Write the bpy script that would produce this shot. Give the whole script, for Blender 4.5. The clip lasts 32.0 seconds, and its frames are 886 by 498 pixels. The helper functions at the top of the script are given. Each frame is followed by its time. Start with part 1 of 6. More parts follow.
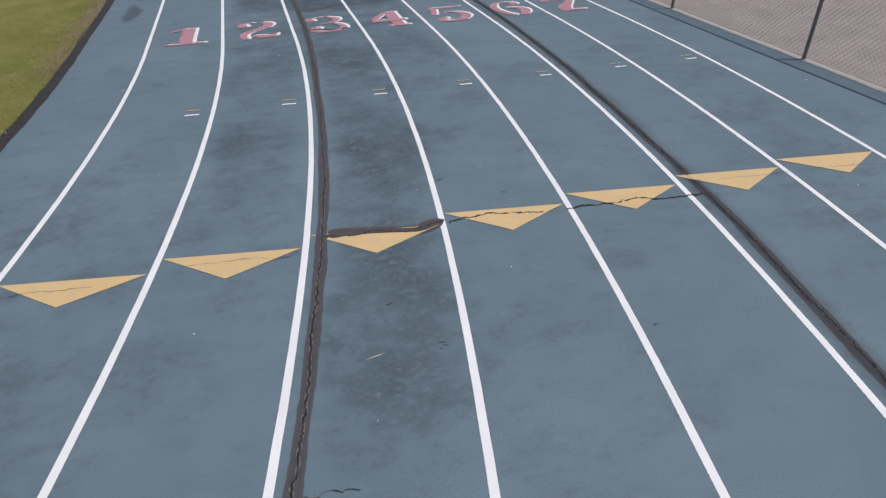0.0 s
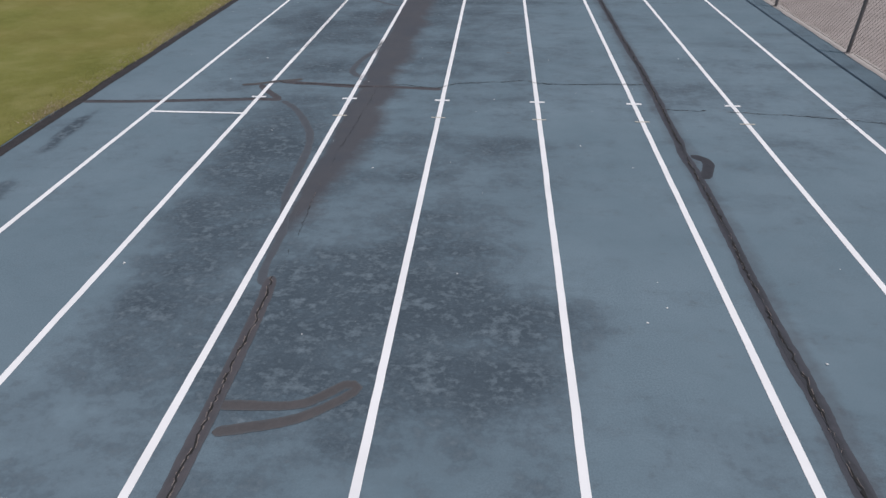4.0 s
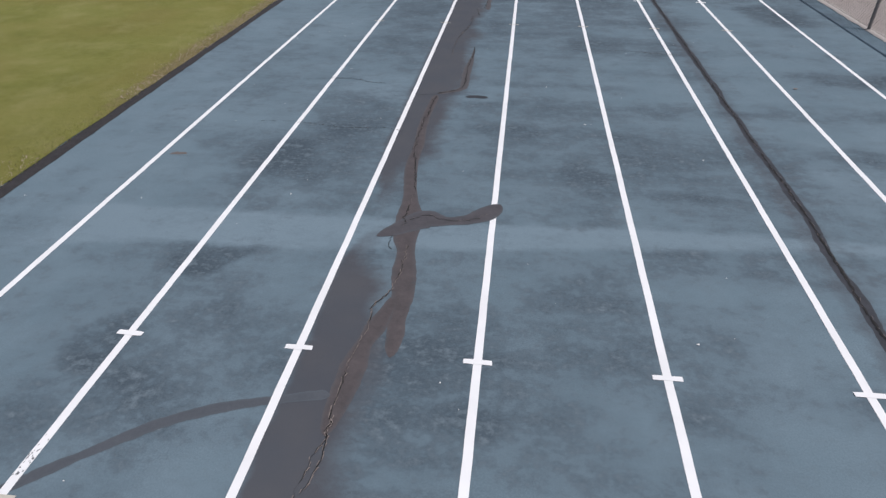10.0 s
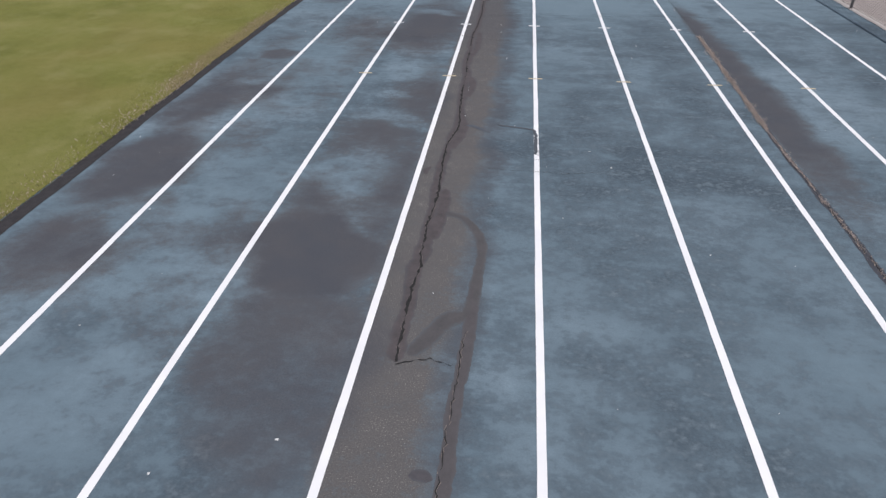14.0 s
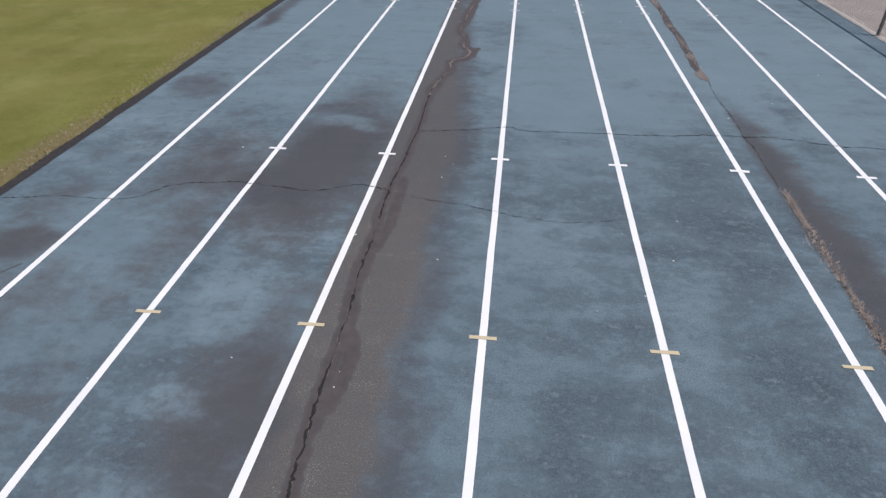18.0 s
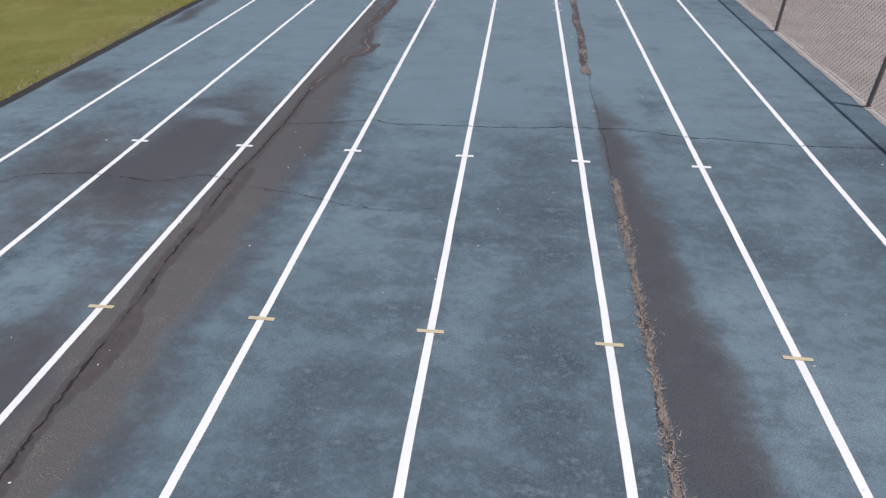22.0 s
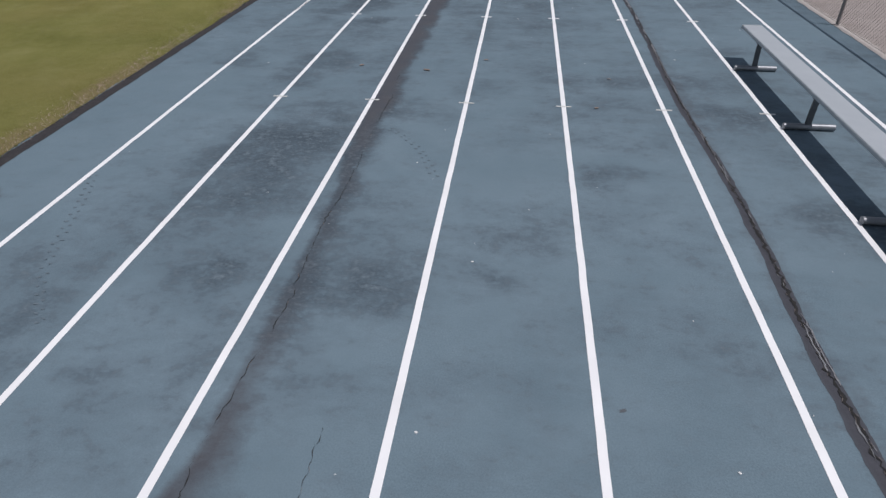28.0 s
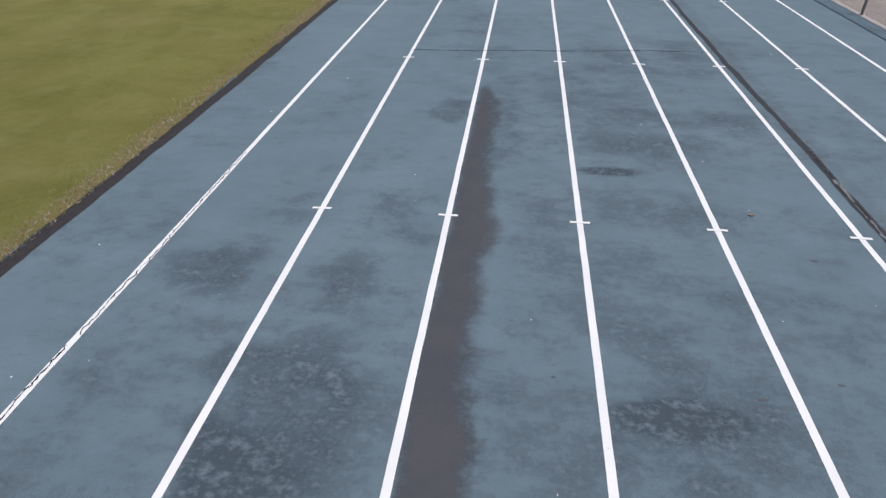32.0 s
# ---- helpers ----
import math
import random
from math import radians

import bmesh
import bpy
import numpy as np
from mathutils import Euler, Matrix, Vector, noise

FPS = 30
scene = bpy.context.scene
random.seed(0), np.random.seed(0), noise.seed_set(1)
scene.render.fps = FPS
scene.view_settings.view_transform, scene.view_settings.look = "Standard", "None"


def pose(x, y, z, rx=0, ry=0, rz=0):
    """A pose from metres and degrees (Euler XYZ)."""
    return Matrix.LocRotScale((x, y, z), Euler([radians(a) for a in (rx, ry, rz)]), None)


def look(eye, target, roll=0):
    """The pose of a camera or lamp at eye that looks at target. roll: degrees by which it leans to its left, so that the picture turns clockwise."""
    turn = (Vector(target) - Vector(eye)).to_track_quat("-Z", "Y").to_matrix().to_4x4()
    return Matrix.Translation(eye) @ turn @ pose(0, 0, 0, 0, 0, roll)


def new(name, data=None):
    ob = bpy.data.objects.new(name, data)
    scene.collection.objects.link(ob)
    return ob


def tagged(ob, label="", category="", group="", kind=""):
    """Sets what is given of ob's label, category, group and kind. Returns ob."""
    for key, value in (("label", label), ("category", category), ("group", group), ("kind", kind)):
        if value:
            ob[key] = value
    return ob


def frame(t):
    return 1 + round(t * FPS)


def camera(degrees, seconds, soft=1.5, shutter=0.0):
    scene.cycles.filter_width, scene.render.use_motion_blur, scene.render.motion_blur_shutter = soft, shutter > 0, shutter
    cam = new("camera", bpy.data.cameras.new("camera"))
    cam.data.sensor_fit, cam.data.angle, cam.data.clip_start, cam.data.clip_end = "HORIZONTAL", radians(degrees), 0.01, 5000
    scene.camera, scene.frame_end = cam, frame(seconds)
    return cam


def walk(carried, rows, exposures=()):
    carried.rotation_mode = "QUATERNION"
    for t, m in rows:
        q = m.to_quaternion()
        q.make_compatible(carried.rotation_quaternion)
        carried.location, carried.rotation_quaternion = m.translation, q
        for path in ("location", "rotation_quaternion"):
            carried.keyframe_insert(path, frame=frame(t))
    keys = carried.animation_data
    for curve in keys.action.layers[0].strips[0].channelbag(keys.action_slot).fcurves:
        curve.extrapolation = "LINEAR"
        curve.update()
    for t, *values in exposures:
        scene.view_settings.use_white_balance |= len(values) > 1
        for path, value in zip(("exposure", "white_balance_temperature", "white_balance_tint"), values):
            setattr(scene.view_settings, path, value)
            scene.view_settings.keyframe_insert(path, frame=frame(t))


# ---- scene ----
cam = camera(71.26, 32.0, 1.4)
PATH = [
    (0.0, (1.581, -17.684, 2.588), (2.040, -16.092, 1.468), -0.85),
    (0.5, (1.987, -16.500, 2.588), (2.413, -14.899, 1.467), -0.99),
    (0.7, (2.180, -16.007, 2.586), (2.569, -14.399, 1.462), -1.00),
    (1.0, (2.408, -15.249, 2.589), (2.768, -13.633, 1.467), -0.93),
    (1.4, (2.708, -14.266, 2.596), (2.983, -12.634, 1.473), -0.80),
    (1.5, (2.771, -14.024, 2.595), (3.024, -12.389, 1.472), -0.79),
    (2.0, (3.112, -12.804, 2.584), (3.248, -11.155, 1.460), -0.86),
    (2.5, (3.389, -11.625, 2.586), (3.445, -9.976, 1.456), -0.80),
    (3.0, (3.594, -10.466, 2.563), (3.575, -8.812, 1.440), -0.66),
    (3.5, (3.702, -9.296, 2.539), (3.607, -7.643, 1.418), -0.69),
    (5.5, (3.860, -4.966, 2.565), (3.675, -3.326, 1.435), -0.49),
    (6.0, (3.847, -3.900, 2.563), (3.651, -2.262, 1.432), -0.51),
    (6.5, (3.770, -2.870, 2.565), (3.572, -1.232, 1.435), -0.46),
    (7.0, (3.663, -1.811, 2.569), (3.464, -0.174, 1.438), -0.42),
    (7.5, (3.538, -0.729, 2.568), (3.344, 0.907, 1.435), -0.46),
    (8.0, (3.489, 0.320, 2.569), (3.287, 1.956, 1.437), -0.46),
    (8.5, (3.455, 1.460, 2.572), (3.255, 3.096, 1.439), -0.46),
    (9.0, (3.393, 2.641, 2.574), (3.188, 4.275, 1.439), -0.42),
    (9.5, (3.377, 3.841, 2.567), (3.172, 5.476, 1.434), -0.34),
    (10.0, (3.325, 5.128, 2.561), (3.120, 6.766, 1.431), -0.24),
    (10.5, (3.222, 6.441, 2.564), (3.024, 8.082, 1.438), -0.18),
    (11.0, (3.091, 7.759, 2.576), (2.894, 9.400, 1.450), -0.22),
    (11.5, (3.003, 9.089, 2.571), (2.806, 10.730, 1.444), -0.18),
    (12.0, (2.957, 10.469, 2.567), (2.754, 12.111, 1.443), -0.20),
    (12.5, (2.939, 11.909, 2.568), (2.738, 13.549, 1.442), -0.23),
    (13.0, (2.925, 13.346, 2.572), (2.726, 14.984, 1.442), -0.25),
    (13.5, (2.932, 14.709, 2.577), (2.734, 16.346, 1.445), -0.25),
    (14.0, (2.950, 16.044, 2.584), (2.754, 17.682, 1.453), -0.25),
    (14.5, (2.921, 17.218, 2.589), (2.723, 18.857, 1.461), -0.27),
    (15.0, (2.888, 18.233, 2.587), (2.689, 19.872, 1.459), -0.30),
    (15.5, (2.859, 19.129, 2.582), (2.660, 20.768, 1.454), -0.35),
    (17.5, (3.033, 20.806, 2.554), (2.840, 22.442, 1.420), -0.03),
    (18.0, (3.301, 20.807, 2.549), (3.101, 22.447, 1.421), -0.20),
    (18.5, (3.692, 20.798, 2.547), (3.490, 22.439, 1.420), -0.29),
    (19.0, (4.112, 20.784, 2.546), (3.911, 22.422, 1.418), -0.33),
    (19.5, (4.357, 20.757, 2.536), (4.159, 22.397, 1.409), -0.31),
    (20.0, (4.391, 20.720, 2.529), (4.195, 22.363, 1.405), -0.29),
    (20.5, (4.377, 20.690, 2.527), (4.184, 22.333, 1.403), -0.26),
    (21.0, (4.419, 20.652, 2.528), (4.225, 22.295, 1.404), -0.25),
    (21.5, (4.540, 20.659, 2.532), (4.347, 22.302, 1.407), -0.27),
    (22.0, (4.676, 20.795, 2.537), (4.483, 22.436, 1.409), -0.26),
    (22.5, (4.768, 21.222, 2.543), (4.573, 22.859, 1.410), -0.26),
    (23.0, (4.848, 22.028, 2.552), (4.654, 23.661, 1.414), -0.25),
    (23.5, (4.865, 23.115, 2.565), (4.669, 24.749, 1.428), -0.22),
    (24.0, (4.797, 24.329, 2.577), (4.611, 25.965, 1.442), -0.16),
    (24.5, (4.727, 25.576, 2.581), (4.541, 27.213, 1.447), -0.26),
    (25.0, (4.643, 26.841, 2.582), (4.452, 28.477, 1.447), -0.40),
    (25.5, (4.523, 28.111, 2.582), (4.332, 29.745, 1.445), -0.35),
    (27.5, (3.876, 32.966, 2.566), (3.676, 34.600, 1.429), -0.41),
    (28.0, (3.732, 34.192, 2.554), (3.531, 35.828, 1.422), -0.49),
    (28.5, (3.569, 35.535, 2.546), (3.368, 37.169, 1.411), -0.50),
    (29.0, (3.393, 36.942, 2.544), (3.192, 38.574, 1.405), -0.47),
    (29.5, (3.210, 38.359, 2.545), (3.010, 39.994, 1.412), -0.44),
    (30.0, (3.026, 39.733, 2.547), (2.825, 41.382, 1.434), -0.44),
    (30.2, (2.967, 40.272, 2.547), (2.766, 41.925, 1.440), -0.44),
    (30.5, (2.896, 41.073, 2.547), (2.694, 42.730, 1.445), -0.43),
    (31.0, (2.818, 42.382, 2.546), (2.615, 44.039, 1.444), -0.41),
    (31.5, (2.727, 43.675, 2.555), (2.523, 45.332, 1.454), -0.38),
    (32.0, (2.630, 44.960, 2.570), (2.425, 46.617, 1.469), -0.34),
]
walk(cam, [(t, look(eye, target, roll)) for t, eye, target, roll in PATH],
     [(0, -0.12), (3.5, -0.13), (6.5, 0.05), (11, 0.04), (15, 0.11), (19, 0.12), (23, 0.1), (25, -0.06), (30, -0.02), (31, 0.03), (32, 0.07)])

# ---- sky and sun ----
SUN_WAY = Vector((0.34, -0.13, 1.22)).normalized()
world = bpy.data.worlds.new("sky")
scene.world = world
world.use_nodes = True
sky = world.node_tree.nodes.new("ShaderNodeTexSky")
sky.sky_type, sky.sun_disc = "NISHITA", False
sky.sun_elevation, sky.sun_rotation = math.asin(SUN_WAY.z), math.atan2(SUN_WAY.x, SUN_WAY.y)
hazy = world.node_tree.nodes.new("ShaderNodeHueSaturation")      # thin high haze: a paler blue
hazy.inputs["Saturation"].default_value = 0.62
world.node_tree.links.new(sky.outputs[0], hazy.inputs["Color"])
world.node_tree.nodes["Background"].inputs[1].default_value = 0.076
world.node_tree.links.new(hazy.outputs[0], world.node_tree.nodes["Background"].inputs[0])
sun = new("sun", bpy.data.lights.new("sun", "SUN"))
sun.data.energy, sun.data.angle, sun.data.color = 2.9, radians(0.4), (0.972, 0.938, 0.945)
sun.matrix_world = look(SUN_WAY * 50, (0, 0, 0))


# ---- the plan: lateral place u (0 on the inner lane line) and place s along the straight ----
LANE = 1.067          # lane width
BEND_R, BEND_S = 34.5, -7.8   # radius of the inner line, and where the bend ends


def across(u, s):
    """World x of lateral place u at s: straight on, and a bend to the left before BEND_S."""
    d = np.minimum(np.asarray(s, float) - BEND_S, 0)
    return -BEND_R + np.sqrt(np.maximum((BEND_R + np.asarray(u, float)) ** 2 - d * d, 0.01))


def radial(u, deg):
    """A place on the bend by lateral place and angle."""
    a = radians(deg)
    return -BEND_R + (BEND_R + u) * math.cos(a), BEND_S + (BEND_R + u) * math.sin(a)


RNG = np.random.default_rng(7)
TABLE = RNG.random((256, 256))


def value_noise(x, y):
    xi, yi = np.floor(x).astype(int), np.floor(y).astype(int)
    fx, fy = x - xi, y - yi
    fx, fy = fx * fx * (3 - 2 * fx), fy * fy * (3 - 2 * fy)
    a, b = TABLE[xi % 256, yi % 256], TABLE[(xi + 1) % 256, yi % 256]
    c, d = TABLE[xi % 256, (yi + 1) % 256], TABLE[(xi + 1) % 256, (yi + 1) % 256]
    return (a * (1 - fx) + b * fx) * (1 - fy) + (c * (1 - fx) + d * fx) * fy


def fbm(x, y, size, octaves=4, shift=0.0):
    out, amp, total = 0.0, 1.0, 0.0
    for o in range(octaves):
        k = 2 ** o / size
        out = out + amp * value_noise(np.asarray(x) * k + 17.3 * o + shift, np.asarray(y) * k + 9.1 * o + shift * 2)
        total += amp
        amp *= 0.55
    return out / total


def step(a, b, x):
    t = np.clip((x - a) / (b - a), 0, 1)
    return t * t * (3 - 2 * t)


# ---- materials ----
def nodes_of(name):
    m = bpy.data.materials.new(name)
    m.use_nodes = True
    t = m.node_tree
    return m, t, t.nodes["Principled BSDF"]


def add(t, kind, **sets):
    n = t.nodes.new(kind)
    for key, value in sets.items():
        n.inputs[key].default_value = value
    return n


def noise_of(t, coord, scale, detail=4.0, rough=0.6):
    n = add(t, "ShaderNodeTexNoise", Scale=scale, Detail=detail, Roughness=rough)
    t.links.new(coord, n.inputs["Vector"])
    return n.outputs["Fac"]


def ramp_of(t, fac, stops):
    n = t.nodes.new("ShaderNodeValToRGB")
    while len(n.color_ramp.elements) < len(stops):
        n.color_ramp.elements.new(0.5)
    for e, (p, c) in zip(n.color_ramp.elements, stops):
        e.position, e.color = p, (*c, 1) if len(c) == 3 else c
    t.links.new(fac, n.inputs["Fac"])
    return n.outputs["Color"]


def maths(t, op, a, b, clamp=False):
    n = t.nodes.new("ShaderNodeMath")
    n.operation, n.use_clamp = op, clamp
    for slot, v in zip(n.inputs, (a, b)):
        if isinstance(v, (int, float)):
            slot.default_value = v
        else:
            t.links.new(v, slot)
    return n.outputs[0]


def mixed(t, fac, a, b, blend="MIX"):
    n = t.nodes.new("ShaderNodeMix")
    n.data_type, n.blend_type = "RGBA", blend
    for slot, v in zip((n.inputs[0], n.inputs[6], n.inputs[7]), (fac, a, b)):
        if isinstance(v, (int, float)):
            slot.default_value = v
        elif isinstance(v, tuple):
            slot.default_value = (*v, 1)
        else:
            t.links.new(v, slot)
    return n.outputs[2]


def bump_of(t, bsdf, height, strength, distance):
    n = add(t, "ShaderNodeBump", Strength=strength, Distance=distance)
    t.links.new(height, n.inputs["Height"])
    t.links.new(n.outputs[0], bsdf.inputs["Normal"])


def surface(name, low, high, size=0.05, fine=0.004, rough=0.8, metal=0.0, relief=0.002, strength=0.5, spread=0.22):
    """A plain material: two tones mixed by coarse and fine noise of real-world size, with relief."""
    m, t, b = nodes_of(name)
    c = t.nodes.new("ShaderNodeNewGeometry").outputs["Position"]
    big, small = noise_of(t, c, 1 / size), noise_of(t, c, 1 / fine, 2)
    f = maths(t, "ADD", maths(t, "MULTIPLY", big, 0.65), maths(t, "MULTIPLY", small, 0.35))
    t.links.new(ramp_of(t, f, [(0.5 - spread, low), (0.5 + spread, high)]), b.inputs["Base Color"])
    b.inputs["Roughness"].default_value, b.inputs["Metallic"].default_value = rough, metal
    bump_of(t, b, f, strength, relief)
    return m


def stretched(t, coord, x, y):
    """Coordinates scaled by x across and y along the track."""
    n = t.nodes.new("ShaderNodeVectorMath")
    n.operation = "MULTIPLY"
    n.inputs[1].default_value = (x, y, 1.0)
    t.links.new(coord, n.inputs[0])
    return n.outputs[0]


def centred(t, value, amount):
    """A noise value as a swing about zero."""
    return maths(t, "MULTIPLY", maths(t, "SUBTRACT", value, 0.5), amount)


def track_material():
    """Sprayed rubber-asphalt running surface: blue coat, dark growth, bare brown asphalt, smooth grey seal, pale chips."""
    m, t, b = nodes_of("blue_track_coat")
    c = t.nodes.new("ShaderNodeNewGeometry").outputs["Position"]
    at = t.nodes.new("ShaderNodeVertexColor")
    at.layer_name = "wear"
    sep = t.nodes.new("ShaderNodeSeparateColor")
    t.links.new(at.outputs["Color"], sep.inputs[0])
    dark, bare, pale = sep.outputs
    seal_grey = at.outputs["Alpha"]
    more = t.nodes.new("ShaderNodeVertexColor")
    more.layer_name = "grit"
    grit = more.outputs["Alpha"]
    soft = noise_of(t, c, 2.2, 5)
    swipe = noise_of(t, stretched(t, c, 1.2, 3.6), 1.0, 4, 0.55)      # squeegee passes across the lanes
    cloud = noise_of(t, stretched(t, c, 4.2, 5.6), 1.0, 7, 0.7)
    wisp = noise_of(t, stretched(t, c, 14.0, 17.0), 1.0, 5, 0.62)
    speck = noise_of(t, stretched(t, c, 34.0, 38.0), 1.0, 3, 0.6)
    grain, fine = noise_of(t, c, 95, 3, 0.7), noise_of(t, c, 300, 2, 0.6)
    blue = ramp_of(t, soft, [(0.3, (0.126, 0.178, 0.214)), (0.7, (0.145, 0.199, 0.237))])
    blue = mixed(t, maths(t, "MULTIPLY", pale, 0.7), blue, (0.205, 0.268, 0.315))
    # a thin even film of grime, then the crusted growth itself with broken edges
    film = maths(t, "ADD", maths(t, "ADD", dark, centred(t, swipe, 0.7)), maths(t, "ADD", centred(t, cloud, 1.3), centred(t, wisp, 0.7)))
    film = ramp_of(t, film, [(0.05, (0, 0, 0)), (0.95, (1, 1, 1))])
    col = mixed(t, maths(t, "MULTIPLY", film, 0.78), blue, (0.078, 0.103, 0.128))
    crust = maths(t, "ADD", maths(t, "ADD", dark, centred(t, swipe, 0.5)), maths(t, "ADD", centred(t, cloud, 2.4), centred(t, wisp, 1.5)))
    crust = ramp_of(t, crust, [(0.4, (0, 0, 0)), (1.05, (1, 1, 1))])
    col = mixed(t, maths(t, "MULTIPLY", crust, 0.74), col, (0.046, 0.063, 0.08))
    # pale crumbs where the growth has rubbed off
    rub = maths(t, "ADD", maths(t, "MULTIPLY", wisp, 0.44), maths(t, "ADD", maths(t, "MULTIPLY", cloud, 0.4), maths(t, "MULTIPLY", speck, 0.16)))
    rub = ramp_of(t, rub, [(0.485, (0, 0, 0)), (0.63, (1, 1, 1))])
    col = mixed(t, maths(t, "MULTIPLY", rub, maths(t, "ADD", maths(t, "MULTIPLY", film, 0.72), 0.06)), col, (0.172, 0.219, 0.254))
    rough_edge = maths(t, "ADD", centred(t, cloud, 0.8), centred(t, speck, 0.6))
    bf = ramp_of(t, maths(t, "ADD", bare, rough_edge), [(0.12, (0, 0, 0)), (0.8, (1, 1, 1))])
    stone = ramp_of(t, maths(t, "ADD", maths(t, "MULTIPLY", cloud, 0.35), maths(t, "MULTIPLY", noise_of(t, c, 130, 2, 0.5), 0.65)),
                    [(0.3, (0.083, 0.077, 0.076)), (0.54, (0.114, 0.105, 0.102)), (0.6, (0.137, 0.125, 0.12)), (0.67, (0.3, 0.28, 0.26))])
    col = mixed(t, maths(t, "MULTIPLY", bf, 0.94), col, stone)
    sf = ramp_of(t, maths(t, "ADD", seal_grey, maths(t, "ADD", centred(t, cloud, 0.5), centred(t, wisp, 0.3))), [(0.1, (0, 0, 0)), (0.85, (1, 1, 1))])
    sealed = ramp_of(t, soft, [(0.35, (0.068, 0.072, 0.085)), (0.65, (0.079, 0.079, 0.088))])
    col = mixed(t, maths(t, "MULTIPLY", sf, 0.95), col, sealed)
    shade = ramp_of(t, fine, [(0.3, (0.93, 0.93, 0.93)), (0.7, (1.06, 1.06, 1.06))])
    col = mixed(t, 1.0, col, shade, "MULTIPLY")
    # open texture of the asphalt under the coat
    pits = ramp_of(t, grain, [(0.36, (0.66, 0.67, 0.68)), (0.5, (1.0, 1.0, 1.0)), (0.66, (1.3, 1.28, 1.26))])
    t.links.new(mixed(t, grit, col, mixed(t, 1.0, col, pits, "MULTIPLY")), b.inputs["Base Color"])
    b.inputs["Roughness"].default_value = 0.82
    b.inputs["Specular IOR Level"].default_value = 0.2
    bump_of(t, b, maths(t, "ADD", fine, maths(t, "ADD", maths(t, "MULTIPLY", speck, 0.6), maths(t, "MULTIPLY", grain, 0.5))), 0.24, 0.002)
    return m


def turf_material():
    m, t, b = nodes_of("mown_turf")
    c = t.nodes.new("ShaderNodeNewGeometry").outputs["Position"]
    at = t.nodes.new("ShaderNodeVertexColor")
    at.layer_name = "wear"
    sep = t.nodes.new("ShaderNodeSeparateColor")
    t.links.new(at.outputs["Color"], sep.inputs[0])
    n1, n2, n3 = noise_of(t, c, 0.9, 4), noise_of(t, c, 14, 4, 0.7), noise_of(t, c, 140, 3, 0.7)
    f = maths(t, "ADD", maths(t, "MULTIPLY", n1, 0.5), maths(t, "ADD", maths(t, "MULTIPLY", n2, 0.25), maths(t, "MULTIPLY", n3, 0.25)))
    col = ramp_of(t, f, [(0.34, (0.14, 0.146, 0.034)), (0.5, (0.208, 0.208, 0.056)), (0.66, (0.265, 0.255, 0.085))])
    col = mixed(t, ramp_of(t, noise_of(t, c, 0.55, 3, 0.55), [(0.42, (0, 0, 0)), (0.66, (0.4, 0.4, 0.4))]), col, (0.25, 0.2, 0.068))
    col = mixed(t, ramp_of(t, noise_of(t, c, 1.7, 4, 0.6), [(0.5, (0, 0, 0)), (0.7, (0.45, 0.45, 0.45))]), col, (0.31, 0.29, 0.12))
    col = mixed(t, maths(t, "MULTIPLY", sep.outputs[1], 0.55), col, ramp_of(t, f, [(0.36, (0.115, 0.108, 0.032)), (0.64, (0.2, 0.184, 0.07))]))
    df = maths(t, "ADD", sep.outputs[0], maths(t, "MULTIPLY", maths(t, "SUBTRACT", n2, 0.5), 1.2))
    df = ramp_of(t, df, [(0.3, (0, 0, 0)), (0.8, (1, 1, 1))])
    col = mixed(t, maths(t, "MULTIPLY", df, 0.8), col, ramp_of(t, n3, [(0.3, (0.12, 0.09, 0.045)), (0.7, (0.34, 0.27, 0.15))]))
    t.links.new(col, b.inputs["Base Color"])
    b.inputs["Roughness"].default_value = 0.9
    b.inputs["Specular IOR Level"].default_value = 0.15
    bump_of(t, b, maths(t, "ADD", n3, n2), 0.8, 0.02)
    return m


def paint_material(name, col, under, chip=0.63, rough=0.6):
    """Road paint: worn through to the surface below in small chips."""
    m, t, b = nodes_of(name)
    c = t.nodes.new("ShaderNodeNewGeometry").outputs["Position"]
    n1, n2, n3 = noise_of(t, c, 3, 4), noise_of(t, c, 60, 5, 0.75), noise_of(t, c, 9, 3)
    tone = ramp_of(t, n1, [(0.3, tuple(v * 0.9 for v in col)), (0.7, col)])
    f = maths(t, "ADD", maths(t, "MULTIPLY", n2, 0.62), maths(t, "MULTIPLY", n3, 0.38))
    worn = ramp_of(t, f, [(chip, (0, 0, 0)), (chip + 0.05, (1, 1, 1))])
    t.links.new(mixed(t, maths(t, "MULTIPLY", worn, 0.75), tone, under), b.inputs["Base Color"])
    b.inputs["Roughness"].default_value = rough
    bump_of(t, b, n2, 0.3, 0.002)
    return m


